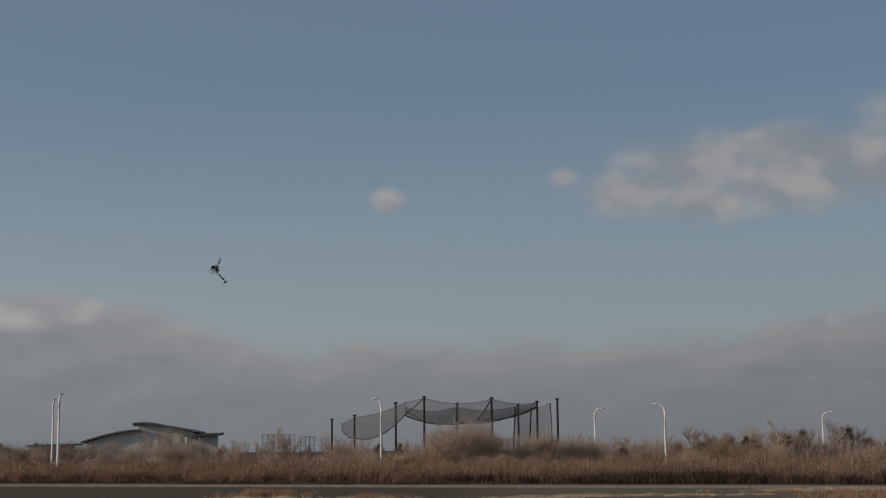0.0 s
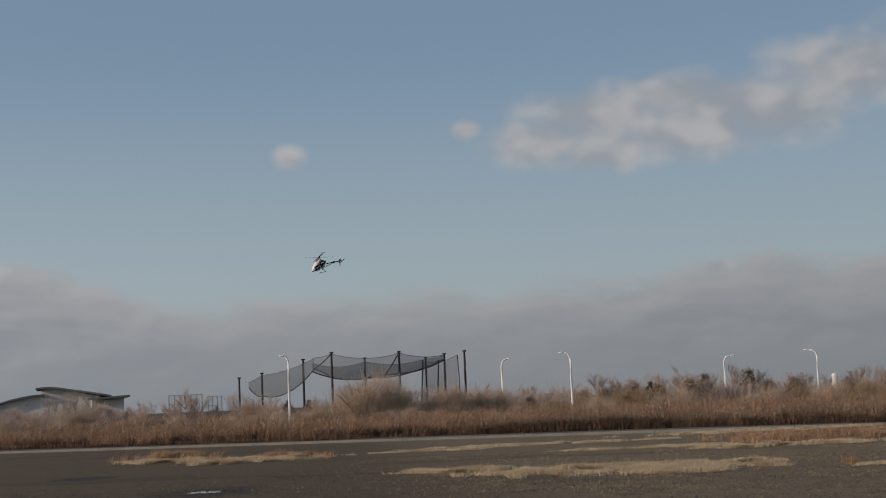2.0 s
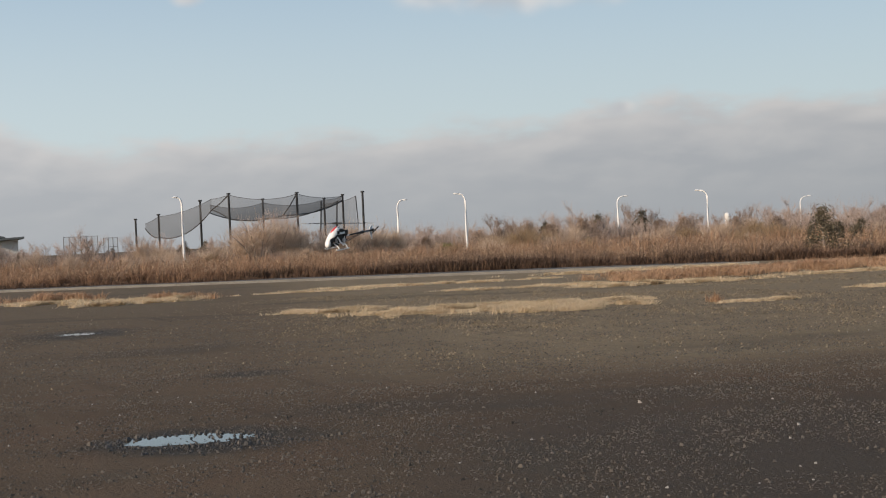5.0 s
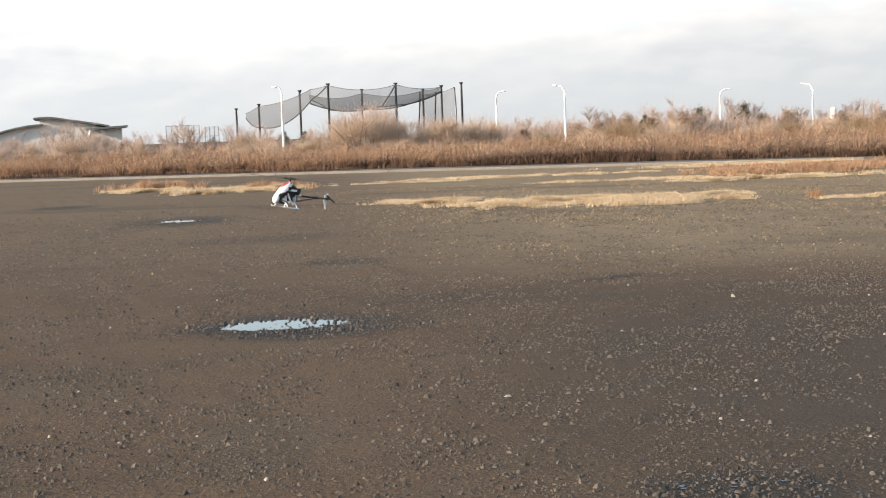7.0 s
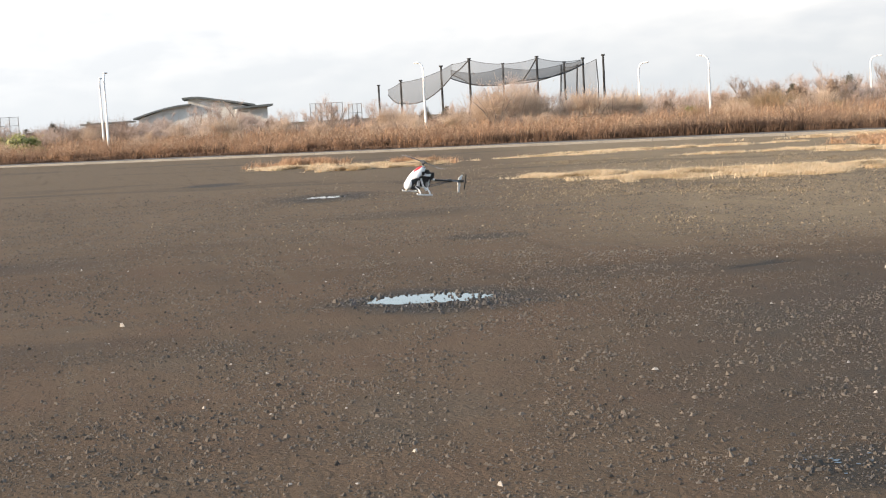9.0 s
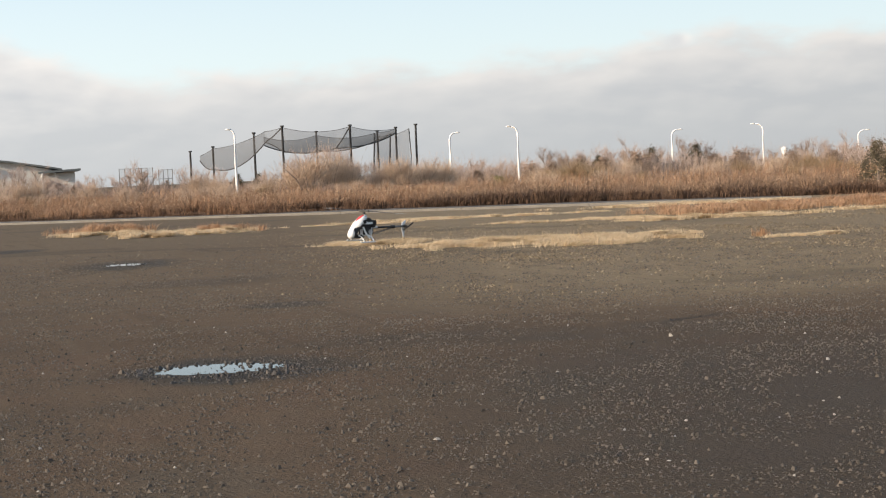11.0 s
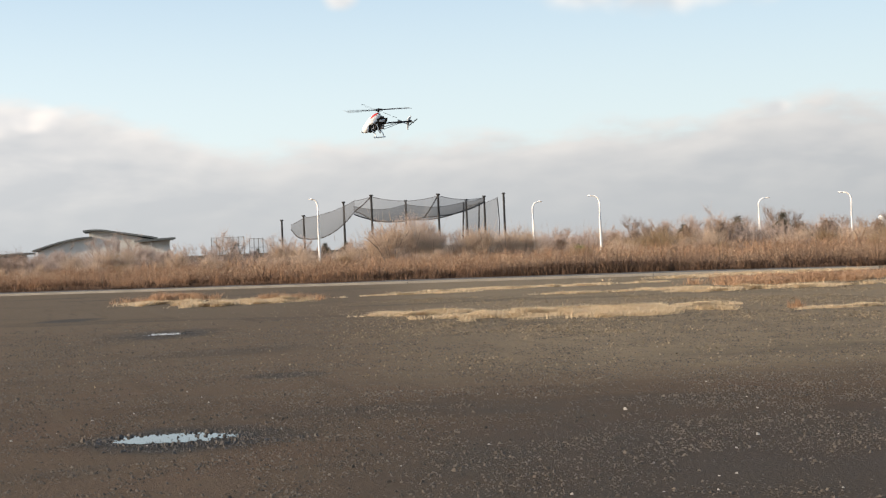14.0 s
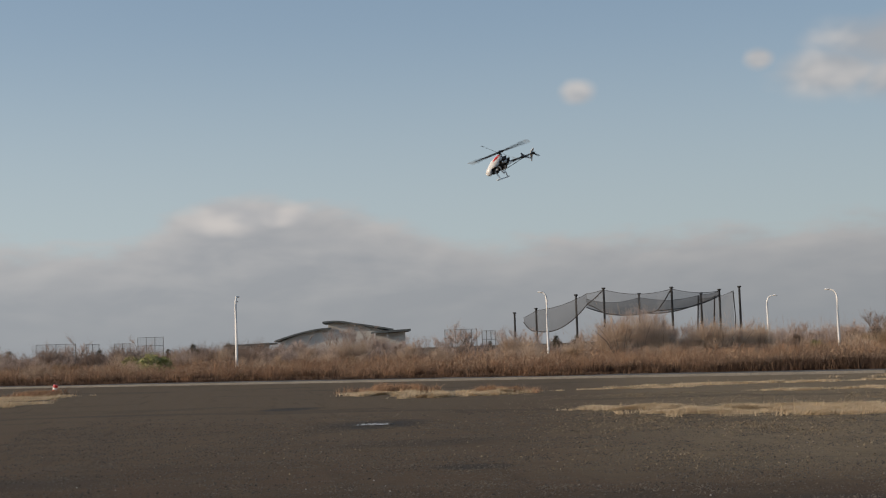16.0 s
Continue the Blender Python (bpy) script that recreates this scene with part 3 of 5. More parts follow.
def make_stones():
    """The larger loose stones, one by one."""
    rng = np.random.default_rng(9)
    shapes = []
    for k in range(6):
        v, f = pebble_mesh(np.zeros((1, 3)), np.array([1.0]), 20 + k)
        for m in (STONE, PALE_STONE):
            me = bpy.data.meshes.new("stone")
            me.from_pydata(v, [], f)
            me.materials.append(m)
            shapes.append(me)
    spots = [(-1.28, 12.10, 0.035, 0), (3.59, 12.79, 0.024, 1), (2.28, 7.49, 0.013, 1), (4.40, 10.84, 0.02, 1), (0.35, 5.9, 0.02, 1), (1.2, 8.4, 0.022, 1), (-2.9, 11.2, 0.027, 1)]
    while len(spots) < 230:
        y = 4.5 + 17 * rng.random()
        x = rng.uniform(-1, 1) * (0.42 * y + 1.0) + 0.9
        spots.append((x, y, rng.uniform(0.008, 0.016), int(rng.random() < 0.45)))
    for x, y, s, pale in spots:
        ob = new("stone", shapes[2 * int(rng.integers(6)) + pale])
        ob.matrix_world = pose(x, y, -0.002, 0, 0, rng.uniform(0, 360)) @ Matrix.Scale(s, 4)
        tagged(ob, "pale angular stone lying on the gravel lot" if pale else "grey angular stone lying on the gravel lot", "stone", "loose stones")


# ---- grasses ----
def blades(name, base, height, width, material, seed, lean=0.35, plume=0.0, parent=None, fan=None):
    """Bent tapering stalks, each a strip that narrows to a point; plume widens the upper part, fan gives the bearings they lean to."""
    rng = np.random.default_rng(seed)
    n = len(base)
    turn, bend, dirn = rng.uniform(0, np.pi, n), rng.normal(0, lean, n), rng.uniform(0, 2 * np.pi, n)
    if fan is not None:
        dirn, bend = fan, np.abs(bend)
    side = np.stack([np.cos(turn), np.sin(turn), np.zeros(n)], 1) * width[:, None]
    over = np.stack([np.cos(dirn), np.sin(dirn), np.zeros(n)], 1) * (bend * height)[:, None]
    up = np.zeros((n, 3))
    up[:, 2] = height
    low, mid, top = base, base + 0.55 * up + 0.3 * over, base + up * (1 - 0.25 * np.minimum(1, np.abs(bend)))[:, None] + over
    w_mid = 0.8 + plume
    v = np.stack([low - side, low + side, mid - side * w_mid, mid + side * w_mid, top], 1).reshape(-1, 3)
    k = np.arange(n) * 5
    quads = np.stack([k, k + 1, k + 3, k + 2], 1).tolist()
    tris = np.stack([k + 2, k + 3, k + 4], 1).tolist()
    return raw(name, v.tolist(), quads + tris, material, parent)


def scatter(n, seed, where, keep):
    """n places: where(rng) proposes x, y; keep(x, y) gives the chance that it stays."""
    rng = random.Random(seed)
    out = []
    while len(out) < n:
        x, y = where(rng)
        k = keep(x, y)
        if k > 0 and rng.random() < k * k:
            out.append((x, y, 0.0))
    return np.array(out)


def patch_keep(cx, cy, a, b, seed, scale=0.5):
    def keep(x, y):
        r = math.hypot((x - cx) / a, (y - cy) / b)
        return 1.08 - r + 1.0 * noise.noise((x * scale, y * scale * 1.6, seed)) + 0.9 * noise.noise((x * scale * 3, y * scale * 5, seed))
    return keep


def grass_patch(cx, cy, a, b, n, tall, material, seed, label, wide=0.010, lean=0.6):
    """A mat of fallen grass: many fine stalks, combed one way in clumps, with a few upright wisps."""
    pts = scatter(n, seed, lambda r: (cx + r.uniform(-1.4, 1.4) * a, cy + r.uniform(-1.4, 1.4) * b), patch_keep(cx, cy, a, b, seed))
    rng = np.random.default_rng(seed)
    fan = np.array([5.0 * noise.noise((x * 1.1, y * 1.1, seed)) for x, y, _ in pts.tolist()]) + rng.normal(0, 0.7, n)
    clump = np.array([1 + 0.75 * noise.noise((x * 1.6, y * 1.2, seed + 5.0)) for x, y, _ in pts.tolist()])
    height = tall * clump * rng.uniform(0.4, 1.15, n) * np.where(rng.random(n) < 0.006, 1.8, 1.0)
    if lean > 1.0:
        height, fan = height * 0.75, fan + 0.4
    ob = blades("dry_grass", pts, height, np.full(n, wide) * rng.uniform(0.5, 1.3, n), material, seed, lean, fan=fan)
    tagged(ob, label, "grass", kind="stuff")


def make_grasses():
    straw = "bleached straw-coloured dead grass lying on the gravel"
    for cx, cy, a, b, n, tall, wide in ((1.3, 32.4, 1.3, 0.7, 11700, 0.13, 0.0050), (3.4, 30.4, 1.7, 1.5, 22100, 0.17, 0.0050), (5.6, 29.8, 1.7, 1.5, 22100, 0.17, 0.0050), (7.2, 31.4, 0.9, 0.45, 5850, 0.11, 0.0050),
                                        (-4.6, 44.6, 1.8, 1.4, 22100, 0.20, 0.0075), (-7.9, 47.5, 1.3, 1.1, 10400, 0.16, 0.0075), (10.2, 28.2, 1.0, 0.35, 3200, 0.11, 0.0050), (14.0, 31.5, 1.1, 0.6, 3000, 0.10, 0.006),
                                        (4.0, 48.3, 4.8, 0.7, 9000, 0.11, 0.009), (13.0, 52.5, 4.5, 1.2, 9000, 0.14, 0.009), (0.6, 46.6, 2.2, 0.5, 3000, 0.09, 0.009), (7.4, 41.5, 2.4, 0.6, 4500, 0.11, 0.007),
                                        (10.8, 39.2, 2.8, 0.9, 11000, 0.16, 0.007), (-23.0, 46.5, 2.6, 3.0, 12000, 0.18, 0.008), (-24.6, 53.0, 1.8, 3.0, 8000, 0.18, 0.009), (18.5, 41.0, 3.4, 0.8, 6000, 0.14, 0.007)):
        grass_patch(cx, cy, a, b, n, tall, STRAW, 31 + int(abs(cx * 7 + cy)), straw, wide * 1.15, 1.9)
    rust = "knee-high orange dead grass at the edge of the lot"
    grass_patch(-8.2, 49.5, 1.4, 1.0, 3500, 0.30, RUST, 35, "russet tuft of dead grass on the lot", 0.008, 0.7)
    grass_patch(-3.4, 45.5, 1.3, 0.9, 2500, 0.24, RUST, 37, "russet tuft of dead grass on the lot", 0.008, 0.8)
    grass_patch(9.0, 28.5, 0.20, 0.25, 170, 0.20, RUST, 36, "small rusty red grass tuft standing on gravel", 0.005, 0.7)
    grass_patch(13.4, 44.5, 3.2, 2.8, 14000, 0.34, RUST, 41, rust, 0.008, 1.3)
    grass_patch(20.5, 46.5, 4.6, 3.2, 15000, 0.36, RUST, 42, rust, 0.008, 1.3)
    grass_patch(28.5, 45.0, 4.2, 3.2, 11000, 0.40, RUST, 47, rust, 0.008, 1.3)
    grass_patch(-25.4, 57.0, 1.2, 1.0, 3000, 0.30, RUST, 45, "russet tuft of dead grass on the lot", 0.008, 0.6)


def tussocks(name, n, each, x0, x1, near, far, tall, wide, material, seed, label, lean=0.5):
    """Clumped stalks that fan out of common roots and lean over, downwind most."""
    rng = np.random.default_rng(seed)
    def where(r):
        x = r.uniform(x0, x1)
        return x, verge(x) + near + (far - near) * r.random() ** 1.2
    roots = scatter(n, seed, where, lambda x, y: 0.8 + 0.8 * noise.noise((x * 0.22, y * 0.12, seed)))
    size = np.array([1 + 0.5 * noise.noise((p[0] * 0.13, p[1] * 0.10, seed + 3.0)) + 0.45 * noise.noise((p[0] * 0.5, p[1] * 0.4, seed)) for p in roots.tolist()]) * rng.uniform(0.6, 1.2, n)
    size = np.repeat(np.maximum(size, 0.3), each)
    w = rng.uniform(0, 2 * np.pi, n * each)
    r = 0.22 * np.sqrt(rng.random(n * each)) * size
    base = np.repeat(roots, each, 0) + np.stack([r * np.cos(w), r * np.sin(w), np.zeros(n * each)], 1)
    w = np.where(rng.random(n * each) < 0.4, rng.normal(0.2, 0.6, n * each), w)
    ob = blades(name, base, tall * size * rng.uniform(0.5, 1.1, n * each), wide * rng.uniform(0.6, 1.4, n * each), material, seed, lean, 0.3, fan=w)
    tagged(ob, label, "reeds", kind="stuff")


def reed_band(name, n, x0, x1, near, far, tall, wide, material, seed, label, lean=0.25, plume=0.5, patch=0.12, rough=1.0):
    rng = np.random.default_rng(seed)
    def where(r):
        x = r.uniform(x0, x1)
        return x, verge(x) + near + (far - near) * r.random() ** 1.3
    pts = scatter(n, seed, where, lambda x, y: 0.75 + 0.9 * noise.noise((x * patch * 2, y * patch, seed)))
    swell = np.array([1 + rough * (0.45 * noise.noise((p[0] * 0.10, p[1] * 0.10, seed + 3.0)) + 0.35 * noise.noise((p[0] * 0.35, p[1] * 0.3, seed)) + 0.2 * noise.noise((p[0] * 1.1, p[1] * 0.8, seed))) for p in pts.tolist()])
    height = tall * np.maximum(swell, 0.25) * rng.uniform(0.5, 1.15, n)
    ob = blades(name, pts, height, wide * rng.uniform(0.6, 1.5, n), material, seed, lean, plume)
    tagged(ob, label, "reeds", kind="stuff")


def make_plumes():
    """Feathery seed heads: small leaf-shaped tufts at the height of the reed tops."""
    rng = random.Random(63)
    v, f = [], []
    while len(f) < 30000:
        x = rng.uniform(-60, 50)
        y = verge(x) + 0.4 + 22 * rng.random() ** 1.8
        dense = noise.noise((x * 0.3, y * 0.15, 9.0)) + 0.6 * noise.noise((x * 1.2, y * 0.5, 4.0))
        if dense + rng.uniform(-0.2, 0.6) < 0:
            continue
        h = 0.74 * (1 + 0.45 * noise.noise((x * 0.10, y * 0.10, 54.0)) + 0.3 * noise.noise((x * 0.35, y * 0.3, 51))) * rng.uniform(0.5, 1.25)
        c = Vector((x, y, max(0.3, h)))
        a = Vector((rng.gauss(0, 0.6), rng.gauss(0, 0.6), rng.uniform(0.3, 1.0))).normalized() * rng.uniform(0.04, 0.09)
        b = a.cross(Vector((rng.uniform(-1, 1), rng.uniform(-1, 1), 0.2))).normalized() * rng.uniform(0.008, 0.018)
        n = len(v)
        v += [tuple(c - a), tuple(c + b - 0.3 * a), tuple(c + a), tuple(c - b - 0.3 * a)]
        f.append((n, n + 1, n + 2, n + 3))
    tagged(raw("reed_plumes", v, f, PLUME), "pale feathery seed heads of the dry reeds", "reeds", kind="stuff")


def make_stubble():
    """Thin dead stubble standing in the drier, stonier stretch of the lot."""
    def keep(x, y):
        k = 0.25 + 0.8 * noise.noise((x * 0.35, y * 0.25, 3.0)) + 0.6 * noise.noise((x * 1.4, y * 0.9, 8.0))
        edge = max(0.0, min(1.0, (x + 0.06 * y + 0.5) / 4.0)) * max(0.0, min(1.0, (y - 15.0) / 8.0))
        return max(0.0, k) * edge + 0.12
    pts = scatter(26000, 71, lambda r: (r.uniform(-6, 19), r.uniform(17, 42)), keep)
    rng = np.random.default_rng(71)
    n = len(pts)
    ob = blades("stubble", pts, rng.uniform(0.012, 0.034, n), rng.uniform(0.006, 0.016, n), STUBBLE, 71, 1.4)
    tagged(ob, "short dead stubble and litter on dry gravel", "grass", kind="stuff")


def make_reeds():
    tussocks("reed_front", 1450, 34, -60, 4, 0.4, 10, 0.95, 0.0075, REED, 51, "dense band of dry orange-brown reeds along the track", 1.0)
    tussocks("reed_front", 950, 34, 3, 48, 0.4, 10, 0.88, 0.0075, REED_BROWN, 61, "dense band of dull brown reeds beyond the lot", 1.1)
    tussocks("dark_clumps", 330, 40, -60, 48, 0.0, 3, 0.62, 0.011, WEED_SHADE, 59, "dark dead clumps standing among the reeds", 0.7)
    tussocks("brown_fringe", 420, 40, 1, 26, -0.6, 1.2, 0.50, 0.011, WEED_SHADE, 60, "low dark brown weeds fringing the lot", 0.7)
    tussocks("reed_middle", 1500, 26, -66, 58, 8, 42, 1.2, 0.011, REED, 52, "dry brown reeds behind the track", 1.0)
    # added dark strip: its colour stands in for shade under the reeds
    reed_band("reed_foot_shade", 16000, -60, 48, -0.7, 0.9, 0.26, 0.013, WEED_SHADE, 53, "low dark stalks painting the shade at the foot of the reeds", 1.0, 0.2, 0.3)
    reed_band("scrub_middle", 22000, -85, 80, 46, 76, 1.0, 0.016, SCRUB, 54, "brown leafless scrub behind the reeds", 1.1, 0.2, 0.25, 1.5)
    reed_band("scrub_back", 26000, -90, 95, 72, 112, 1.6, 0.016, SCRUB, 55, "tall tan leafless scrub filling the far side", 1.0, 0.1, 0.25, 1.5)
    reed_band("thicket_russet", 14000, -85, 90, 44, 84, 1.0, 0.015, RUST, 56, "russet brambles mixed into the scrub", 1.0, 0.2, 0.35, 1.6)
    reed_band("far_saplings", 14000, 2, 110, 78, 125, 2.8, 0.009, TWIG_FAR, 57, "far pinkish haze of bare saplings", 0.35, 0.0, 0.3, 1.4)
    reed_band("far_saplings_open", 3000, -95, 2, 84, 120, 1.9, 0.010, TWIG_FAR, 58, "far pinkish haze of bare saplings", 0.35, 0.0, 0.3, 1.4)
    make_plumes()
    make_stubble()


# ---- trees and scrub ----
def grow(rng, start, way, length, radius, level, limbs, twigs):
    """Limbs as bent tapered bars; the outermost shoots are collected as twigs."""
    a = Vector(start)
    d = Vector(way).normalized()
    mid = a + d * length * 0.5 + Vector((rng.uniform(-1, 1), rng.uniform(-1, 1), rng.uniform(-0.3, 0.6))) * length * 0.07
    end = a + d * length + Vector((rng.uniform(-1, 1), rng.uniform(-1, 1), rng.uniform(0, 1))) * length * 0.10
    limbs.append(((a, mid, end), (radius, radius * 0.75, radius * 0.5)))
    for k in range(5 if level else 9):
        f = rng.uniform(0.2, 1.0)
        p = a.lerp(mid, f * 2) if f < 0.5 else mid.lerp(end, f * 2 - 1)
        out = Vector((rng.uniform(-1, 1), rng.uniform(-1, 1), rng.uniform(0.1, 1.1))).normalized()
        out = (d * 0.6 + out).normalized()
        if level:
            if k < 4:
                grow(rng, p, out, length * rng.uniform(0.5, 0.72), radius * 0.5, level - 1, limbs, twigs)
        else:
            twigs.append((p, out, length * rng.uniform(0.5, 1.25)))


def bare_tree(seed, height, spread, stems, bushy, dark=False):
    """A leafless tree or shrub: trunk with limbs, and a crown of fine shoots."""
    rng = random.Random(seed)
    tree = new("bare_tree")
    limbs, twigs = [], []
    for s in range(stems):
        w = 2 * math.pi * (s + rng.random()) / stems
        lean = spread * rng.uniform(0.5, 1.0) if stems > 1 else 0.08
        grow(rng, (0.12 * stems ** 0.5 * math.cos(w), 0.12 * stems ** 0.5 * math.sin(w), -0.05), (lean * math.cos(w), lean * math.sin(w), 1.0),
             height * rng.uniform(0.42, 0.55), 0.012 * height + 0.015, 2, limbs, twigs)
    bm = bmesh.new()
    for path, radii in limbs:
        tube(bm, path, radii, 3, cap=False)
    part("trunk", bm, BARK, tree)
    v, f = [], []
    for p, d, ln in twigs:
        for _ in range(bushy):
            o = p + Vector((rng.gauss(0, 1), rng.gauss(0, 1), rng.gauss(0, 1))) * 0.10 * ln
            e = (d + Vector((rng.uniform(-1, 1), rng.uniform(-1, 1), rng.uniform(-0.1, 1.5))) * 0.75).normalized() * ln * rng.uniform(0.5, 1.3)
            s = e.cross(Vector((rng.uniform(-1, 1), rng.uniform(-1, 1), 0.3))).normalized() * rng.uniform(0.004, 0.009)
            n = len(v)
            v += [o - s, o + s, o + e]
            f.append((n, n + 1, n + 2))
    raw("crown", [tuple(q) for q in v], f, TWIG_DARK if dark else TWIG, tree)
    return tree


def thicket(seed, height, radius, count, material):
    """A rounded leafless shrub: short stems and a soft dome of fine shoots."""
    rng = random.Random(seed)
    shrub = new("thicket_shrub")
    bm = bmesh.new()
    for k in range(9):
        w, r = rng.uniform(0, 2 * math.pi), radius * rng.uniform(0.2, 0.75)
        tip = Vector((r * math.cos(w), r * math.sin(w), height * rng.uniform(0.55, 0.85)))
        tube(bm, ((tip.x * 0.15, tip.y * 0.15, -0.05), tip * 0.55 + Vector((0, 0, 0.1)), tip), (0.03, 0.02, 0.006), 3, cap=False)
    part("trunk", bm, BARK, shrub)
    lobes = []
    for _ in range(11):
        w, r = rng.uniform(0, 2 * math.pi), radius * rng.uniform(0.1, 0.75)
        lobes.append((Vector((r * math.cos(w), r * math.sin(w), height * rng.uniform(0.15, 0.62) * (1.1 - 0.5 * r / radius))), radius * rng.uniform(0.28, 0.5)))
    v, f = [], []
    for _ in range(count):
        c, r = rng.choice(lobes)
        d = Vector((rng.gauss(0, 1), rng.gauss(0, 1), rng.gauss(0.35, 0.9))).normalized()
        p = c + d * r * abs(rng.gauss(0, 0.62))
        p.z = max(0.03, p.z)
        e = (d + Vector((rng.uniform(-1, 1), rng.uniform(-1, 1), rng.uniform(0.0, 2.2))) * 0.8).normalized() * rng.uniform(0.25, 0.85)
        s = e.cross(Vector((rng.uniform(-1, 1), rng.uniform(-1, 1), 0.3))).normalized() * rng.uniform(0.005, 0.010)
        n = len(v)
        v += [p - s, p + s, p + e]
        f.append((n, n + 1, n + 2))
    raw("crown", [tuple(q) for q in v], f, material, shrub)
    return shrub


def make_thickets():
    kinds = [thicket(301, 2.1, 1.9, 2600, TWIG_TAN), thicket(302, 1.8, 1.7, 3200, TWIG_OLIVE), thicket(303, 2.5, 1.8, 2500, TWIG_TAN), thicket(304, 1.6, 1.5, 2600, TWIG_DARK)]
    names = ("rounded tan leafless shrub in the scrub", "olive-brown leafless shrub in the scrub", "tall tan leafless shrub in the scrub", "dark brown leafless shrub in the scrub")
    for shrub, name in zip(kinds, names):
        tagged(shrub, name, "shrub", "shrubs in the scrub")
    rng = random.Random(91)
    spots = [(2.3, 122, 2, 1.25), (3.0, 124, 2, 1.3), (3.8, 126, 2, 1.15), (1.6, 123, 2, 1.2), (-1.55, 118, 2, 1.68), (-0.8, 120, 2, 1.5), (-17.0, 150, 3, 1.6), (-15.9, 150, 3, 1.4), (0.1, 121, 2, 1.2), (-2.4, 119, 0, 1.05), (1.0, 122, 0, 1.1), (-3.1, 122, 0, 0.9), (-6.2, 128, 2, 1.05), (-5.5, 126, 0, 1.0),
             (-13.2, 135, 2, 1.15), (-12.3, 134, 2, 1.1), (-14.3, 138, 0, 1.0), (-10.2, 130, 0, 1.0), (-18.4, 150, 3, 1.6), (-17.6, 152, 3, 1.7), (-19.3, 152, 3, 1.4), (-16.4, 146, 3, 1.5),
             (8.6, 118, 1, 1.05), (9.4, 116, 1, 1.15), (10.1, 118, 1, 1.0), (7.8, 120, 1, 1.0), (11.3, 120, 0, 1.15), (14.9, 116, 0, 0.95), (15.8, 112, 1, 1.0), (17.2, 110, 0, 1.0), (18.2, 106, 1, 1.0), (19.0, 104, 1, 0.95)]
    # a dark hedge line far behind the open side
    for k in range(26):
        spots.append((-28.5 + 0.55 * k + rng.uniform(-0.2, 0.2), rng.uniform(172, 200), 3, rng.uniform(1.5, 2.0)))
    while len(spots) < 156:
        az = rng.uniform(-27, 25)
        d = rng.uniform(92, 150)
        spots.append((az, d, rng.choice((0, 0, 1, 1, 2, 3) if az > 5 else (0, 0, 2, 1, 0, 3)), rng.uniform(0.45, 0.74)))
    for k, (az, d, kind, size) in enumerate(spots):
        p = at_angle(az, d)
        copy_thing(kinds[kind], pose(p.x, p.y, 0, 0, 0, rng.uniform(0, 360)) @ Matrix.Diagonal((size * rng.uniform(0.9, 1.2), size, size * rng.uniform(0.85, 1.08), 1)))
    for k, shrub in enumerate(kinds):
        shrub.location = at_angle(-22.0 + 2.1 * k, 140 + 3 * k)


def leafy_tree(seed, height, radius, material, clumps, leaves):
    """A dense evergreen with a short trunk and an uneven crown of small leaves in clumps."""
    rng = random.Random(seed)
    tree = new("evergreen_tree")
    bm = bmesh.new()
    tube(bm, ((0, 0, -0.05), (0.05, 0.02, height * 0.35), (0.0, 0.06, height * 0.85)), (0.05 * height * 0.5 + 0.04, 0.09, 0.02), 7)
    centres = []
    for _ in range(clumps):
        h = rng.uniform(0.12, 0.98)
        r = radius * (1.05 - h) ** 0.7 * rng.uniform(0.3, 1.0)
        w = rng.uniform(0, 2 * math.pi)
        c = Vector((r * math.cos(w), r * math.sin(w), h * height))
        centres.append((c, radius * rng.uniform(0.16, 0.32)))
        tube(bm, ((0, 0, c.z * 0.75), c * 0.6 + Vector((0, 0, c.z * 0.36)), c), (0.035, 0.022, 0.008), 4, cap=False)
    part("trunk", bm, BARK, tree)
    v, f = [], []
    for c, r in centres:
        for _ in range(leaves):
            p = c + Vector((rng.gauss(0, 0.6), rng.gauss(0, 0.6), rng.gauss(0, 0.55))) * r
            a = Vector((rng.uniform(-1, 1), rng.uniform(-1, 1), rng.uniform(-1, 1))).normalized() * rng.uniform(0.05, 0.11)
            b = a.orthogonal().normalized() * a.length * 0.5
            n = len(v)
            v += [p - a, p + b, p + a, p - b]
            f.append((n, n + 1, n + 2, n + 3))
    raw("crown", [tuple(q) for q in v], f, material, tree)
    return tree


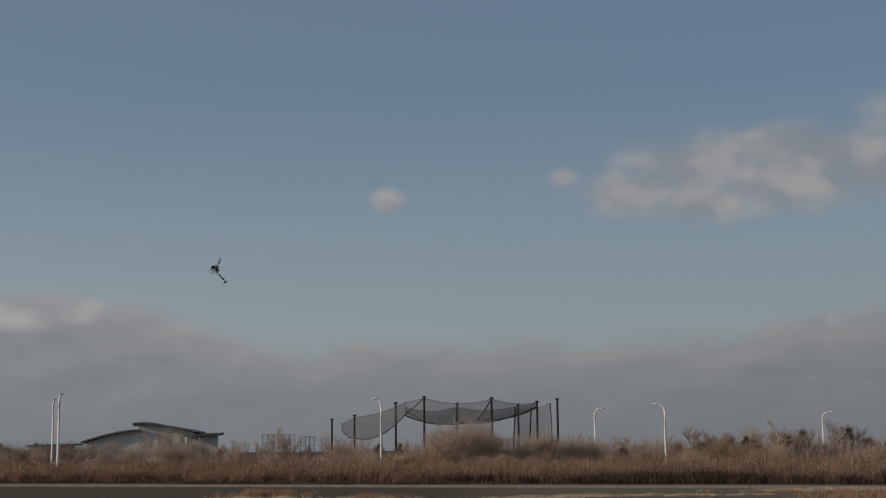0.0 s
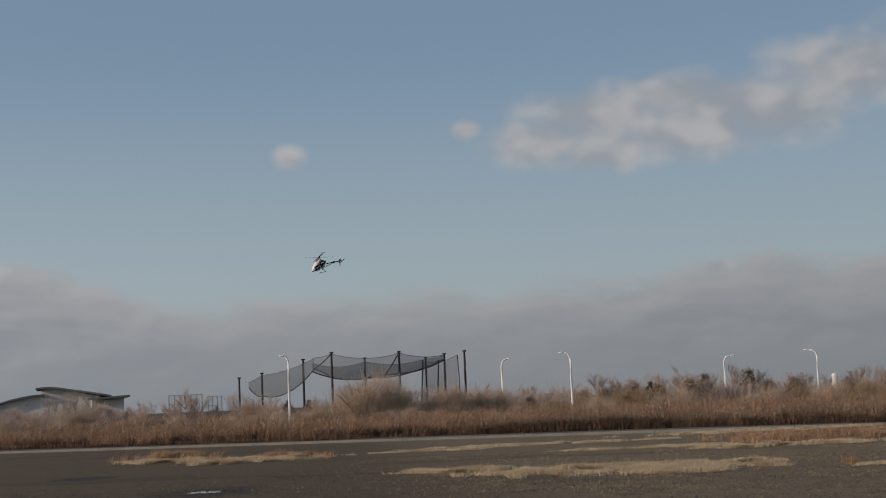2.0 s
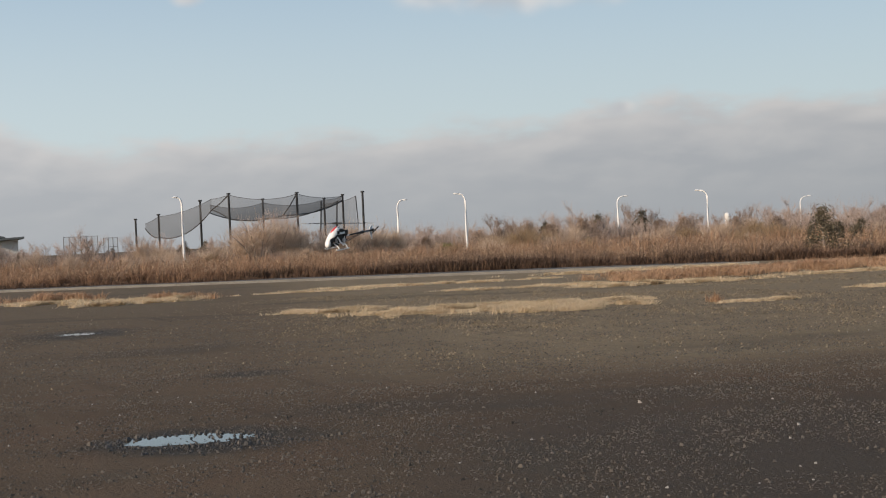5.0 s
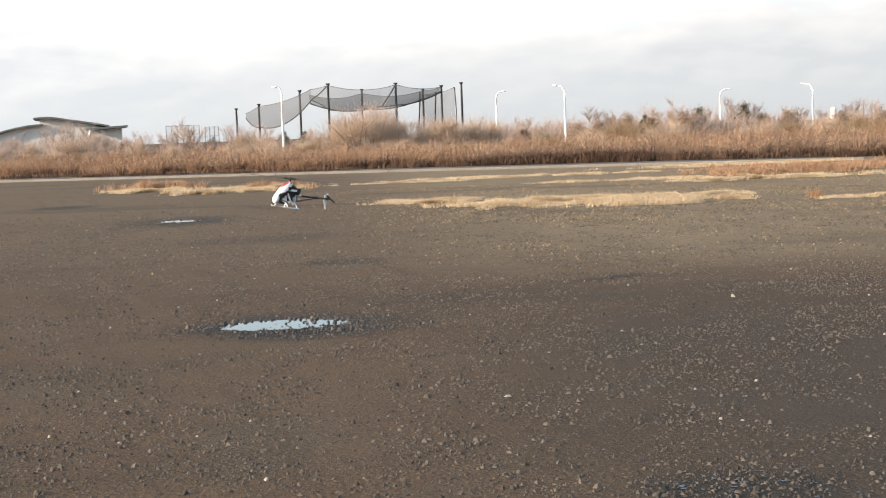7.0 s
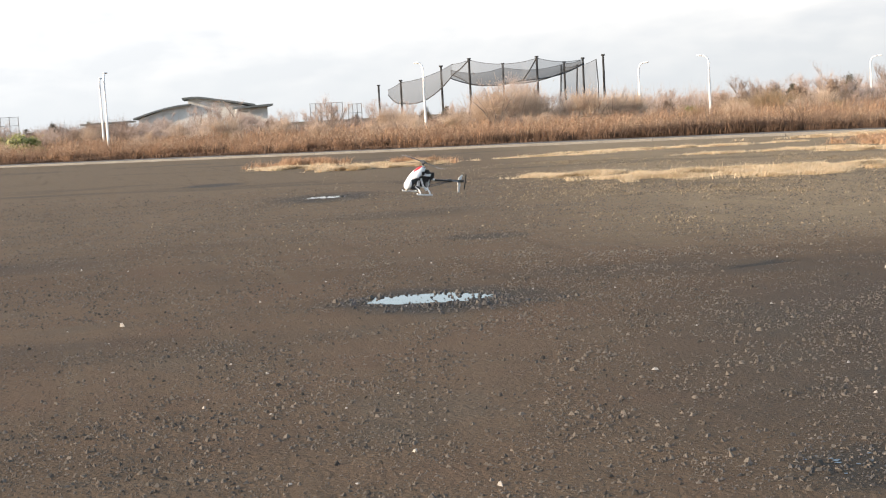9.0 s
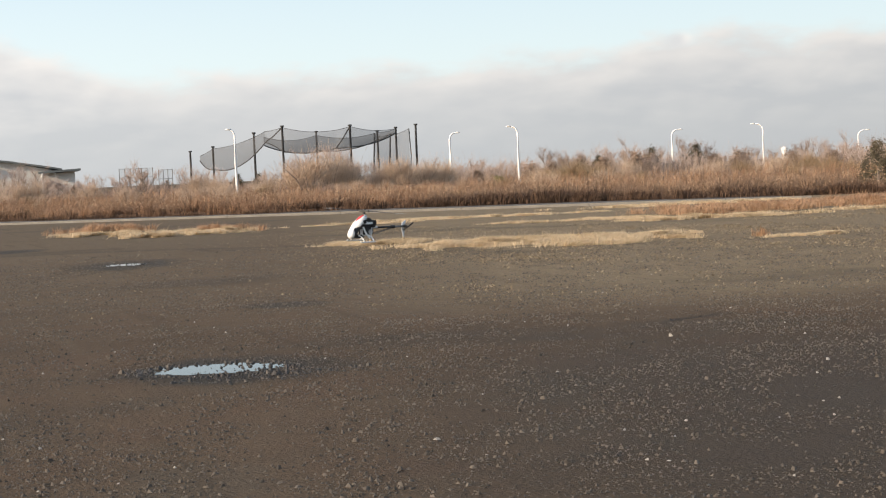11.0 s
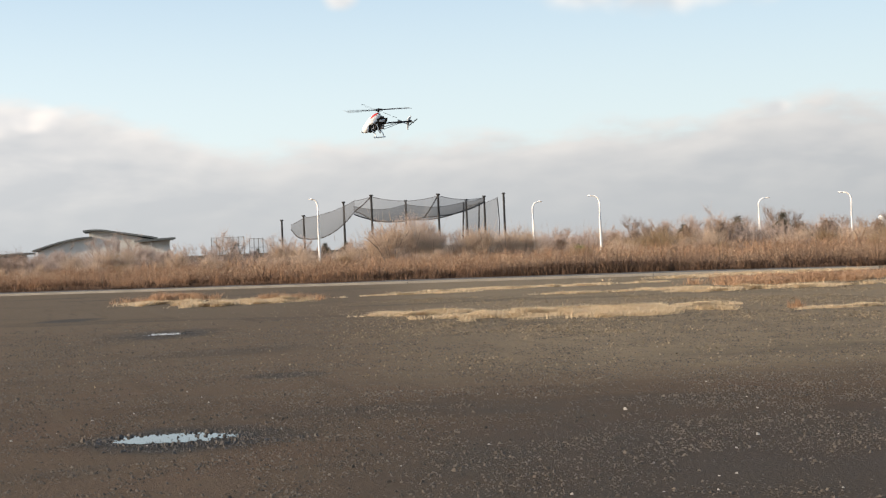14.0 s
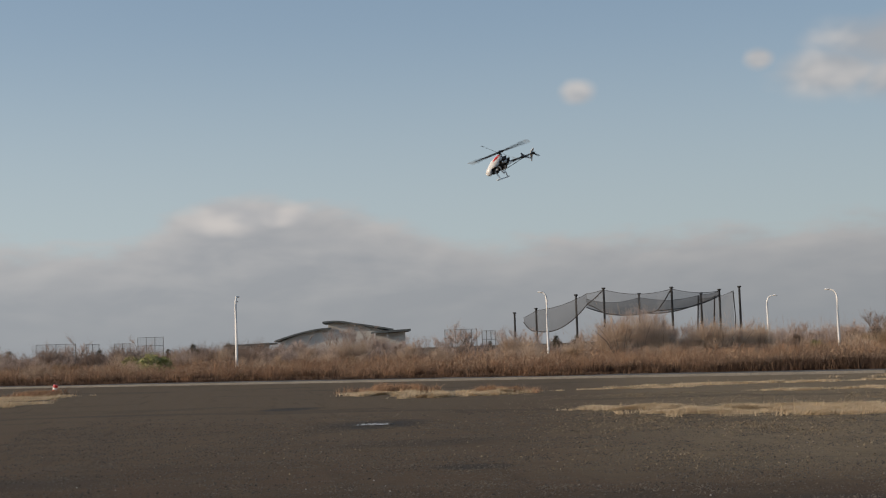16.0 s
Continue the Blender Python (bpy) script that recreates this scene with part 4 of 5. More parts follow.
def make_trees():
    kinds = [bare_tree(101, 4.2, 0.5, 3, 3), bare_tree(102, 3.4, 0.8, 5, 3), bare_tree(103, 4.8, 0.3, 2, 3, True), bare_tree(104, 3.0, 0.9, 5, 3),
             bare_tree(105, 4.4, 0.45, 3, 3), bare_tree(106, 2.6, 0.9, 5, 2, True)]
    for k, tree in enumerate(kinds):
        label = "leafless grey-brown tree with upright limbs above the reeds" if k in (0, 2, 4) else "low spreading leafless shrub with tan twigs"
        tagged(tree, label, "tree" if k in (0, 2, 4) else "shrub", "bare trees behind the reeds")
    rng = random.Random(77)
    spots = []
    # bearing, distance, kind, size: the ones that stand out
    for az, d, kind, size in ((-9.0, 175, 0, 1.0), (-8.3, 165, 0, 1.15), (-13.4, 190, 1, 1.4), (-12.6, 185, 1, 1.5), (-12.1, 178, 3, 1.3), (-11.2, 180, 3, 1.1), (-10.2, 185, 1, 0.95), (-15.5, 190, 3, 1.3), (-6.4, 165, 1, 1.1), (-5.6, 150, 1, 1.0),
                              (-2.0, 150, 1, 1.2), (-1.4, 148, 1, 1.65), (-1.0, 150, 3, 1.75), (-0.5, 152, 1, 1.6), (0.0, 155, 3, 1.4), (-3.0, 160, 3, 1.1), (0.4, 160, 4, 0.9), (1.3, 150, 1, 1.0),
                              (9.2, 165, 4, 1.05), (10.3, 160, 1, 1.2), (10.9, 158, 0, 1.15), (13.6, 170, 2, 1.05), (14.2, 172, 2, 1.0), (18.8, 150, 1, 1.15), (19.4, 148, 0, 1.0),
                              (22.3, 135, 0, 0.8), (23.2, 140, 4, 0.75), (-23.9, 185, 0, 1.15), (-24.6, 190, 0, 0.9), (-21.4, 200, 0, 1.0), (11.9, 150, 5, 1.1), (12.5, 152, 5, 1.15), (7.9, 160, 2, 1.0)):
        spots.append((az, d, kind, size))
    for k in range(150):
        az = rng.uniform(2.6, 25)
        spots.append((az, rng.uniform(135, 185), rng.choice((0, 1, 2, 4, 4, 0, 2, 5)), rng.uniform(0.48, 0.80)))
    for k in range(60):
        az = rng.uniform(-30, 2.6)
        spots.append((az, rng.uniform(128, 175), rng.choice((1, 3, 3, 5, 1, 0)), rng.uniform(0.5, 0.85)))
    for az, d, kind, size in spots:
        p = at_angle(az, d)
        size *= rng.uniform(0.93, 1.07)
        copy_thing(kinds[kind], pose(p.x, p.y, 0, 0, 0, rng.uniform(0, 360)) @ Matrix.Scale(size, 4))
    for k, tree in enumerate(kinds):
        p = at_angle(-15.0 + 3.4 * k, 205 + 4 * k)
        tree.location = p
    shapes = [leafy_tree(201, 3.6, 1.5, LEAF, 34, 70), leafy_tree(202, 2.6, 1.3, LEAF, 26, 60), leafy_tree(203, 1.5, 1.1, LEAF_YELLOW, 22, 60), leafy_tree(204, 2.4, 1.7, LEAF_BROWN, 40, 55)]
    tagged(shapes[0], "dense dark evergreen tree standing among dry reeds", "tree")
    tagged(shapes[1], "round dark evergreen bush among bare trees", "tree")
    tagged(shapes[2], "low olive-green bush in the dry reeds", "bush")
    tagged(shapes[3], "dense brown bush with withered leaves among bare trees", "bush")
    first = [True] * 4
    for az, d, kind, size, tall in ((21.2, 64, 0, 0.62, 0.95), (20.75, 65, 0, 0.42, 0.9), (21.7, 66, 0, 0.42, 0.95), (22.4, 97, 1, 0.75, 0.75), (24.0, 98, 1, 0.8, 0.8), (8.2, 132, 3, 0.85, 1.0), (9.3, 134, 3, 1.0, 1.0), (7.3, 136, 3, 0.8, 0.95),
                                    (11.6, 136, 3, 0.95, 1.1), (12.2, 138, 3, 0.8, 1.2), (14.6, 140, 3, 0.9, 1.0), (15.6, 142, 3, 0.95, 1.0), (10.3, 138, 3, 0.9, 1.0), (17.6, 130, 3, 0.85, 1.0), (19.2, 128, 3, 0.8, 1.0),
                                    (-0.9, 140, 3, 0.7, 0.7), (-6.5, 138, 3, 0.7, 0.9), (1.6, 136, 3, 0.75, 0.9), (5.2, 138, 3, 0.7, 0.9), (-10.8, 145, 3, 0.8, 0.9), (-14.5, 150, 3, 0.75, 0.9), (-18.5, 150, 3, 0.8, 0.9), (6.1, 118, 2, 0.75, 0.9), (-20.6, 112, 2, 1.35, 0.8), (-20.0, 113, 2, 1.2, 0.75),
                                    (-21.2, 114, 2, 1.3, 0.75), (21.0, 80, 2, 0.6, 0.7), (-4.55, 170, 1, 0.9, 1.0), (-3.75, 175, 1, 0.9, 1.0), (13.9, 150, 1, 1.15, 1.1), (12.1, 150, 1, 1.1, 1.1),
                                    (-19.3, 190, 1, 1.1, 1.0), (-20.3, 195, 1, 1.0, 0.9), (-23.0, 200, 1, 1.1, 0.9), (-26.5, 205, 1, 1.2, 0.9), (-17.9, 195, 1, 1.1, 1.0), (-16.7, 215, 1, 1.0, 1.0),
                                    (-8.35, 205, 1, 0.9, 1.0), (-7.4, 205, 1, 0.8, 1.0), (-28.0, 200, 1, 1.1, 0.9), (8.6, 150, 1, 0.9, 1.0), (10.0, 155, 1, 1.0, 1.0)):
        p = at_angle(az, d)
        m = pose(p.x, p.y, 0, 0, 0, rng.uniform(0, 360)) @ Matrix.Diagonal((size, size, size * tall, 1))
        if first[kind]:
            shapes[kind].matrix_world = m
            first[kind] = False
        else:
            made = copy_thing(shapes[kind], Matrix())
            made.matrix_basis = m


# ---- street lamps ----
def make_lamps():
    def lamp(height, arm):
        ob = new("street_lamp")
        bm = bmesh.new()
        tube(bm, ((0, 0, 0), (0, 0, 0.02)), 0.19, 12)
        part("base_plate", bm, CONCRETE, ob)
        bm = bmesh.new()
        bend = [(0, 0, 0.02), (0, 0, 1.0), (0, 0, height * 0.6), (0, 0, height - 0.75)]
        bend += [(arm * 0.55 * (1 - math.cos(w)), 0, height - 0.75 + 0.70 * math.sin(w)) for w in (radians(a) for a in (20, 40, 60, 80))]
        bend += [(arm * 0.75, 0, height - 0.03)]
        tube(bm, bend, [0.115, 0.108, 0.096, 0.089, 0.086, 0.082, 0.078, 0.072, 0.062], 10)
        part("pole", bm, GALVANISED, ob, smooth=True)
        bm = bmesh.new()
        lathe(bm, [(-0.26, 0, 0.02, 0.02), (-0.2, 0, 0.09, 0.05), (0.0, 0.01, 0.12, 0.065), (0.2, 0, 0.10, 0.055), (0.27, -0.01, 0.03, 0.02)], 12)
        head = part("lamp_head", bm, GALVANISED, ob, smooth=True)
        head.location = (arm * 0.92, 0, height)
        bm = bmesh.new()
        box(bm, (0.32, 0.15, 0.03), (0, 0, -0.06), bevel=0.01)
        part("lens", bm, LENS, head)
        return ob
    for az, d, el, arm in ((-17.13, 116, 0.0400, 0.3), (-4.50, 119.5, 0.0362, -0.55), (6.86, 127, 0.0302, -0.85), (16.5, 150, 0.0243, -1.1),
                           (-17.35, 140, 0.0365, 0.25), (4.08, 138, 0.0276, 0.8), (12.93, 160, 0.0229, 1.05), (20.05, 178, 0.0166, 1.2)):
        p = at_angle(az, d)
        ob = lamp(1.6 + el * d, arm)
        side = abs(arm) < 0.5
        ob.matrix_world = pose(p.x, p.y, 0, 0, 0, (75 if side else -az * 0.5))
        tagged(ob, "white street lamp on a tapered pole with a curved arm", "street lamp", "street lamps along the far road")


# ---- ball net ----
NET_POSTS = ((-6.62, 246, 0.0216), (-5.72, 236, 0.0242), (-4.07, 226, 0.0327), (-2.93, 218, 0.0367), (-1.58, 244, 0.0320), (-0.21, 216, 0.0355),
             (0.88, 244, 0.0308), (1.63, 232, 0.0327), (2.44, 222, 0.0342), (0.76, 250, 0.0285), (1.40, 250, 0.0281))


def make_net():
    frame_ob = new("ball_net")
    tagged(frame_ob, "tall sagging grey ball net hung on dark steel posts", "sports net")
    places = []
    for k, (az, d, el) in enumerate(NET_POSTS):
        p = at_angle(az, d) + Vector((0.63, 0, 0))
        top = 1.6 + el * d
        places.append((p, top))
        bm = bmesh.new()
        r = 0.19 if k < 9 else 0.15
        lean = 0.5 if k >= 9 else 0.0
        tube(bm, ((p.x - lean, p.y, 0), (p.x, p.y, top)), (r, r * 0.85), 10)
        tube(bm, ((p.x, p.y, top - 0.05), (p.x, p.y, top + 0.18)), 0.30 if k < 9 else 0.16, 10)
        part("post", bm, POST, frame_ob)

    def panel(a, b, top, bottom, sag_top, sag_low, material, belly=0.8, name="netting"):
        """One hanging sheet between two places; heights at both ends, drooping between them."""
        bm = bmesh.new()
        cols, rws = 14, 8
        grid = []
        for i in range(cols + 1):
            f = i / cols
            droop = 4 * f * (1 - f)
            p = a.lerp(b, f)
            hi = top[0] * (1 - f) + top[1] * f - sag_top * droop
            lo = bottom[0] * (1 - f) + bottom[1] * f - sag_low * droop
            grid.append([bm.verts.new((p.x, p.y - belly * math.sin(math.pi * j / rws) * droop, hi + (lo - hi) * j / rws)) for j in range(rws + 1)])
        for g0, g1 in zip(grid, grid[1:]):
            for j in range(rws):
                bm.faces.new((g0[j], g1[j], g1[j + 1], g0[j + 1]))
        edge_hi = [v[0].co.copy() for v in grid]
        edge_lo = [v[-1].co.copy() for v in grid]
        sheet = part(name, bm, material, frame_ob)
        for line, r in ((edge_hi, 0.035), (edge_lo, 0.09)):
            bm = bmesh.new()
            tube(bm, line, r, 5)
            part("rope", bm, CABLE, sheet)

    def z(el, d=222):
        return 1.6 + el * d
    P = [p for p, _ in places]
    left = at_angle(-6.25, 242) + Vector((0.63, 0, 0))
    far_end = at_angle(2.16, 236) + Vector((0.63, 0, 0))
    # near side, from the low end to the tall end; the sheets are hitched up beside two posts
    hitch = at_angle(-3.62, 223) + Vector((0.63, 0, 0))
    tuck = at_angle(-0.80, 216) + Vector((0.63, 0, 0))
    panel(left, P[1], (z(0.0185, 242), z(0.0232, 236)), (z(0.0150, 242), z(0.0086, 236)), 0.1, 0.5, NET)
    panel(P[1], hitch, (z(0.0232, 236), z(0.0338, 223)), (z(0.0086, 236), z(0.0262, 223)), 0.5, 1.55, NET)
    panel(hitch, P[3], (z(0.0338, 223), z(0.0362, 218)), (z(0.0262, 223), z(0.0192, 218)), 0.1, -0.15, NET_THIN)
    panel(P[3], tuck, (z(0.0362, 218), z(0.0328, 216)), (z(0.0192, 218), z(0.0200, 216)), 0.45, 0.45, NET_THIN)
    panel(tuck, P[5], (z(0.0328, 216), z(0.0350, 216)), (z(0.0200, 216), z(0.0205, 216)), 0.05, 0.05, NET_THIN)
    panel(P[5], P[7], (z(0.0350, 216), z(0.0322, 232)), (z(0.0205, 216), z(0.0288, 232)), 0.45, 0.45, NET_THIN)
    for low_end, high_end, d in ((hitch + Vector((0, 0, z(0.0262, 223))), P[3] + Vector((0, 0, z(0.0362, 218))), 1.0),
                                 (tuck + Vector((0, 0, z(0.0200, 216))), P[5] + Vector((0, 0, z(0.0350, 216))), 1.0)):
        bm = bmesh.new()
        tube(bm, (low_end, (low_end + high_end) / 2 - Vector((0, 0, 0.15)), high_end), 0.10, 5)
        part("hoist_rope", bm, CABLE, frame_ob)
    # far side, lower and doubled with the near sheet
    panel(P[2] + Vector((0.6, 14, 0)), P[4], (z(0.0300, 240), z(0.0298, 244)), (z(0.0240, 240), z(0.0178, 244)), 0.75, 0.6, NET)
    panel(P[4], P[6], (z(0.0298, 244), z(0.0300, 244)), (z(0.0190, 244), z(0.0245, 244)), 0.7, 0.75, NET)
    panel(P[6], P[7] + Vector((0, 8, 0)), (z(0.0300, 244), z(0.0318, 240)), (z(0.0245, 244), z(0.0290, 240)), 0.15, 0.2, NET)
    # end curtain
    panel(P[10], far_end, (z(0.0281, 250), z(0.0318, 236)), (z(0.000, 250), z(0.0015, 236)), 0.2, 0.0, NET_THIN, 0.2, "curtain")
    bm = bmesh.new()
    tube(bm, ((far_end.x, far_end.y, 1.0), (far_end.x + 0.2, far_end.y, 5.0), (far_end.x, far_end.y, z(0.0318, 236))), 0.09, 5)
    part("edge_rope", bm, CABLE, frame_ob)
    panel(P[9], P[10], (z(0.0281, 250), z(0.0281, 250)), (z(0.000, 250), z(0.0005, 250)), 0.2, 0.0, NET_THIN, 0.2, "curtain")


# ---- buildings and far things ----
def make_hall():
    hall = new("sports_hall")
    tagged(hall, "low pale hall with stepped curved slate-green roofs", "building")
    y0, depth = 258.0, 16.0

    def shell(name, x0, x1, line, thick, front, material):
        """A roof slab over x0..x1 whose height follows line(f)."""
        bm = bmesh.new()
        n = 16
        tops, lows = [], []
        for i in range(n + 1):
            f = i / n
            x, z = x0 + (x1 - x0) * f, line(f)
            tops.append([bm.verts.new((x, y, z)) for y in (front, y0 + depth)])
            lows.append([bm.verts.new((x, y, z - thick)) for y in (front, y0 + depth)])
        for i in range(n):
            bm.faces.new((tops[i][0], tops[i + 1][0], tops[i + 1][1], tops[i][1]))
            bm.faces.new((lows[i][1], lows[i + 1][1], lows[i + 1][0], lows[i][0]))
            bm.faces.new((lows[i][0], lows[i + 1][0], tops[i + 1][0], tops[i][0]))
            bm.faces.new((tops[i][1], tops[i + 1][1], lows[i + 1][1], lows[i][1]))
        bm.faces.new((lows[0][0], tops[0][0], tops[0][1], lows[0][1]))
        bm.faces.new((lows[n][1], tops[n][1], tops[n][0], lows[n][0]))
        return part(name, bm, material, hall)

    def wall(x0, x1, line, drop):
        bm = bmesh.new()
        n = 16
        rows = []
        for i in range(n + 1):
            f = i / n
            x = x0 + (x1 - x0) * f
            rows.append([bm.verts.new(c) for c in ((x, y0, 0), (x, y0, line(f) - drop), (x, y0 + 0.3, line(f) - drop), (x, y0 + 0.3, 0))])
        for a, b in zip(rows, rows[1:]):
            for k in range(3):
                bm.faces.new((a[k], b[k], b[k + 1], a[k + 1]))
        bm.faces.new(rows[0])
        bm.faces.new(rows[-1][::-1])
        return part("wall", bm, WALL, hall)

    main = lambda f: 6.95 + 0.15 * math.sin(math.pi * min(1, f * 2.2)) - 1.75 * max(0.0, f - 0.15) ** 1.35 / 0.8
    low = lambda f: 3.7 + 2.1 * math.sin(math.pi * 0.5 * f)
    annex = lambda f: 4.75 + 0.35 * f
    shell("roof", -65.6, -52.4, main, 0.32, y0 - 1.4, ROOF)
    wall(-64.6, -53.6, main, 0.33)
    shell("roof", -74.6, -64.0, low, 0.30, y0 - 1.2, ROOF)
    wall(-73.6, -64.65, low, 0.31)
    shell("roof", -56.6, -49.2, annex, 0.36, y0 - 2.2, ROOF)
    wall(-53.55, -50.2, annex, 0.37)
    shell("roof", -84.0, -75.0, lambda f: 3.15 + 0.2 * f, 0.28, y0 - 1.0, ROOF)
    wall(-83.0, -75.6, lambda f: 3.15 + 0.2 * f, 0.29)
    bm = bmesh.new()
    box(bm, (0.3, depth - 0.8, 4.6), (-50.4, y0 + depth / 2, 2.3))
    part("side_wall", bm, WALL, hall)
    bm = bmesh.new()
    box(bm, (0.3, depth - 0.8, 2.8), (-83.0, y0 + depth / 2, 1.4))
    part("side_wall", bm, WALL, hall)
    hall.matrix_world = pose(-57, 258, 0, 0, 0, 13) @ pose(57, -258, 0)
    bm = bmesh.new()
    tube(bm, ((-55.9, y0 - 2.0, 0), (-55.9, y0 - 2.0, 4.45)), 0.22, 10)
    part("column", bm, TOWER, hall, "white porch column")


def make_fence(az0, az1, d, top, posts, label, rails=2):
    fence = new("cage_fence")
    tagged(fence, label, "fence", "wire ball-court fences")
    a, b = at_angle(az0, d), at_angle(az1, d)
    spots = [a.lerp(b, k / (posts - 1)) for k in range(posts)]
    for p in spots:
        bm = bmesh.new()
        tube(bm, ((p.x, p.y, 0), (p.x, p.y, top)), 0.05, 6)
        part("post", bm, FENCE, fence)
    for k in range(rails):
        h = top - 0.06 - 1.3 * k
        bm = bmesh.new()
        tube(bm, ((a.x, a.y, h), (b.x, b.y, h)), 0.032, 6)
        part("rail", bm, FENCE, fence)
    bm = bmesh.new()
    for p, q in zip(spots, spots[1:]):
        v = [bm.verts.new(c) for c in ((p.x, p.y + 0.06, 0.2), (q.x, q.y + 0.06, 0.2), (q.x, q.y + 0.06, top - 0.1), (p.x, p.y + 0.06, top - 0.1))]
        bm.faces.new(v)
    part("wire_mesh", bm, WIRE, fence)


def make_far_things():
    cage = "dull steel ball-court fence showing above the scrub"
    make_fence(-9.25, -7.95, 215, 4.15, 7, cage)
    make_fence(-7.72, -7.18, 210, 3.75, 4, cage)
    make_fence(-25.5, -24.0, 225, 3.95, 5, cage)
    make_fence(-23.6, -23.1, 225, 3.8, 3, cage)
    make_fence(-22.5, -21.9, 225, 3.75, 3, cage)
    make_fence(-21.6, -20.6, 225, 4.6, 4, cage)
    tower = new("water_tower")
    tagged(tower, "slim white tower far behind the bare trees", "tower")
    p = at_angle(17.13, 380)
    bm = bmesh.new()
    tube(bm, ((p.x, p.y, 0), (p.x, p.y, 3.6)), 0.75, 14)
    part("shaft", bm, TOWER, tower)
    bm = bmesh.new()
    tube(bm, ((p.x, p.y, 3.6), (p.x, p.y, 4.1), (p.x, p.y, 4.5)), (0.85, 0.8, 0.35), 14)
    part("cap", bm, TOWER, tower)
    # road marker lying against the grass at the edge of the lot
    marker = new("marker_post")
    tagged(marker, "short red and white marker post in dry grass", "marker post")
    bm = bmesh.new()
    tube(bm, ((-25.3, 58.4, 0), (-25.2, 58.4, 0.42)), 0.10, 10)
    part("post", bm, WHITE_PLASTIC, marker)
    for h in (0.18, 0.40):
        bm = bmesh.new()
        tube(bm, ((-25.3 + 0.24 * (h - 0.05), 58.4, h - 0.05), (-25.3 + 0.24 * (h + 0.07), 58.4, h + 0.07)), 0.108, 10)
        part("band", bm, RED, marker, "red band")


# ---- the model helicopter ----
SIZE = 0.92


def make_helicopter():
    """Nose along +x, hub at the origin, 0.89 m rotor."""
    heli = tagged(new("model_helicopter"), "white and red radio-controlled model helicopter in flight", "model helicopter")
    shape = [(0.184, -0.228, 0.006, 0.008), (0.180, -0.226, 0.020, 0.022), (0.170, -0.221, 0.032, 0.035), (0.148, -0.208, 0.045, 0.051), (0.130, -0.194, 0.051, 0.060), (0.114, -0.180, 0.054, 0.066),
             (0.095, -0.163, 0.056, 0.069), (0.076, -0.146, 0.054, 0.068), (0.058, -0.129, 0.052, 0.063), (0.040, -0.112, 0.048, 0.058), (0.022, -0.095, 0.043, 0.049), (0.005, -0.080, 0.036, 0.038), (-0.020, -0.060, 0.018, 0.016)]
    bm = bmesh.new()
    lathe(bm, shape, 32)
    # the shell is open low at the back, where the frame shows
    gone = [f for f in bm.faces if f.calc_center_median().x < 0.150 and f.calc_center_median().z < -0.092 - 0.50 * f.calc_center_median().x]
    bmesh.ops.delete(bm, geom=gone, context="FACES")
    bmesh.ops.solidify(bm, geom=bm.faces[:], thickness=0.004)
    canopy = part("canopy", bm, CANOPY, heli, "glossy white canopy", smooth=True)
    bm = bmesh.new()
    lathe(bm, [(x * 0.95, z - 0.002, w * 0.72, h * 0.80) for x, z, w, h in shape[3:]], 16)
    part("inner_frame", bm, CARBON, heli, smooth=True)
    bm = bmesh.new()
    lathe(bm, [(0.105, -0.101, 0.006, 0.005), (0.088, -0.089, 0.014, 0.010), (0.065, -0.073, 0.019, 0.013), (0.040, -0.059, 0.020, 0.013), (0.018, -0.049, 0.016, 0.011), (-0.005, -0.041, 0.007, 0.006)], 14)
    part("top_stripe", bm, RED, canopy, "red top stripe", smooth=True)
    for s in (-1, 1):
        bm = bmesh.new()
        box(bm, (0.13, 0.004, 0.12), (-0.03, s * 0.030, -0.165), bevel=0.0015)
        box(bm, (0.10, 0.004, 0.05), (-0.08, s * 0.030, -0.115), bevel=0.0015)
        part("side_plate", bm, CARBON, heli)
    bm = bmesh.new()
    tube(bm, ((0.01, 0, -0.235), (0.01, 0, -0.175)), 0.026, 14)
    part("motor", bm, ALLOY, heli)
    bm = bmesh.new()
    tube(bm, ((-0.03, 0, -0.125), (-0.03, 0, -0.105)), 0.062, 24)
    part("main_gear", bm, WHITE_PLASTIC, heli, "white main gear")
    bm = bmesh.new()
    box(bm, (0.10, 0.036, 0.034), (0.06, 0, -0.242), bevel=0.004)
    part("battery", bm, CARBON, heli)
    for x, y, h in ((-0.02, 0.045, -0.08), (-0.05, -0.045, -0.08), (-0.085, 0.04, -0.14), (0.03, 0.045, -0.10)):
        bm = bmesh.new()
        box(bm, (0.036, 0.018, 0.034), (x, y, h), bevel=0.002)
        part("servo", bm, CARBON, heli)
    for s in (-1, 1):
        bm = bmesh.new()
        tube(bm, ((0.045, s * 0.046, -0.150), (0.01, s * 0.050, -0.215), (-0.03, s * 0.056, -0.258)), 0.009, 6)
        tube(bm, ((-0.075, s * 0.034, -0.135), (-0.06, s * 0.040, -0.235)), 0.005, 6)
        part("frame_brace", bm, WHITE_PLASTIC, heli, "white frame brace")
        bm = bmesh.new()
        tube(bm, ((-0.055, s * 0.026, -0.20), (-0.055, s * 0.040, -0.20)), 0.024, 14)
        part("gear_cover", bm, ALLOY, heli)
    bm = bmesh.new()
    lathe(bm, [(-0.045, -0.10, 0.010, 0.012), (-0.060, -0.105, 0.030, 0.034), (-0.085, -0.115, 0.032, 0.038), (-0.108, -0.125, 0.012, 0.014)], 12)
    part("rear_pod", bm, CARBON, heli, smooth=True)
    bm = bmesh.new()
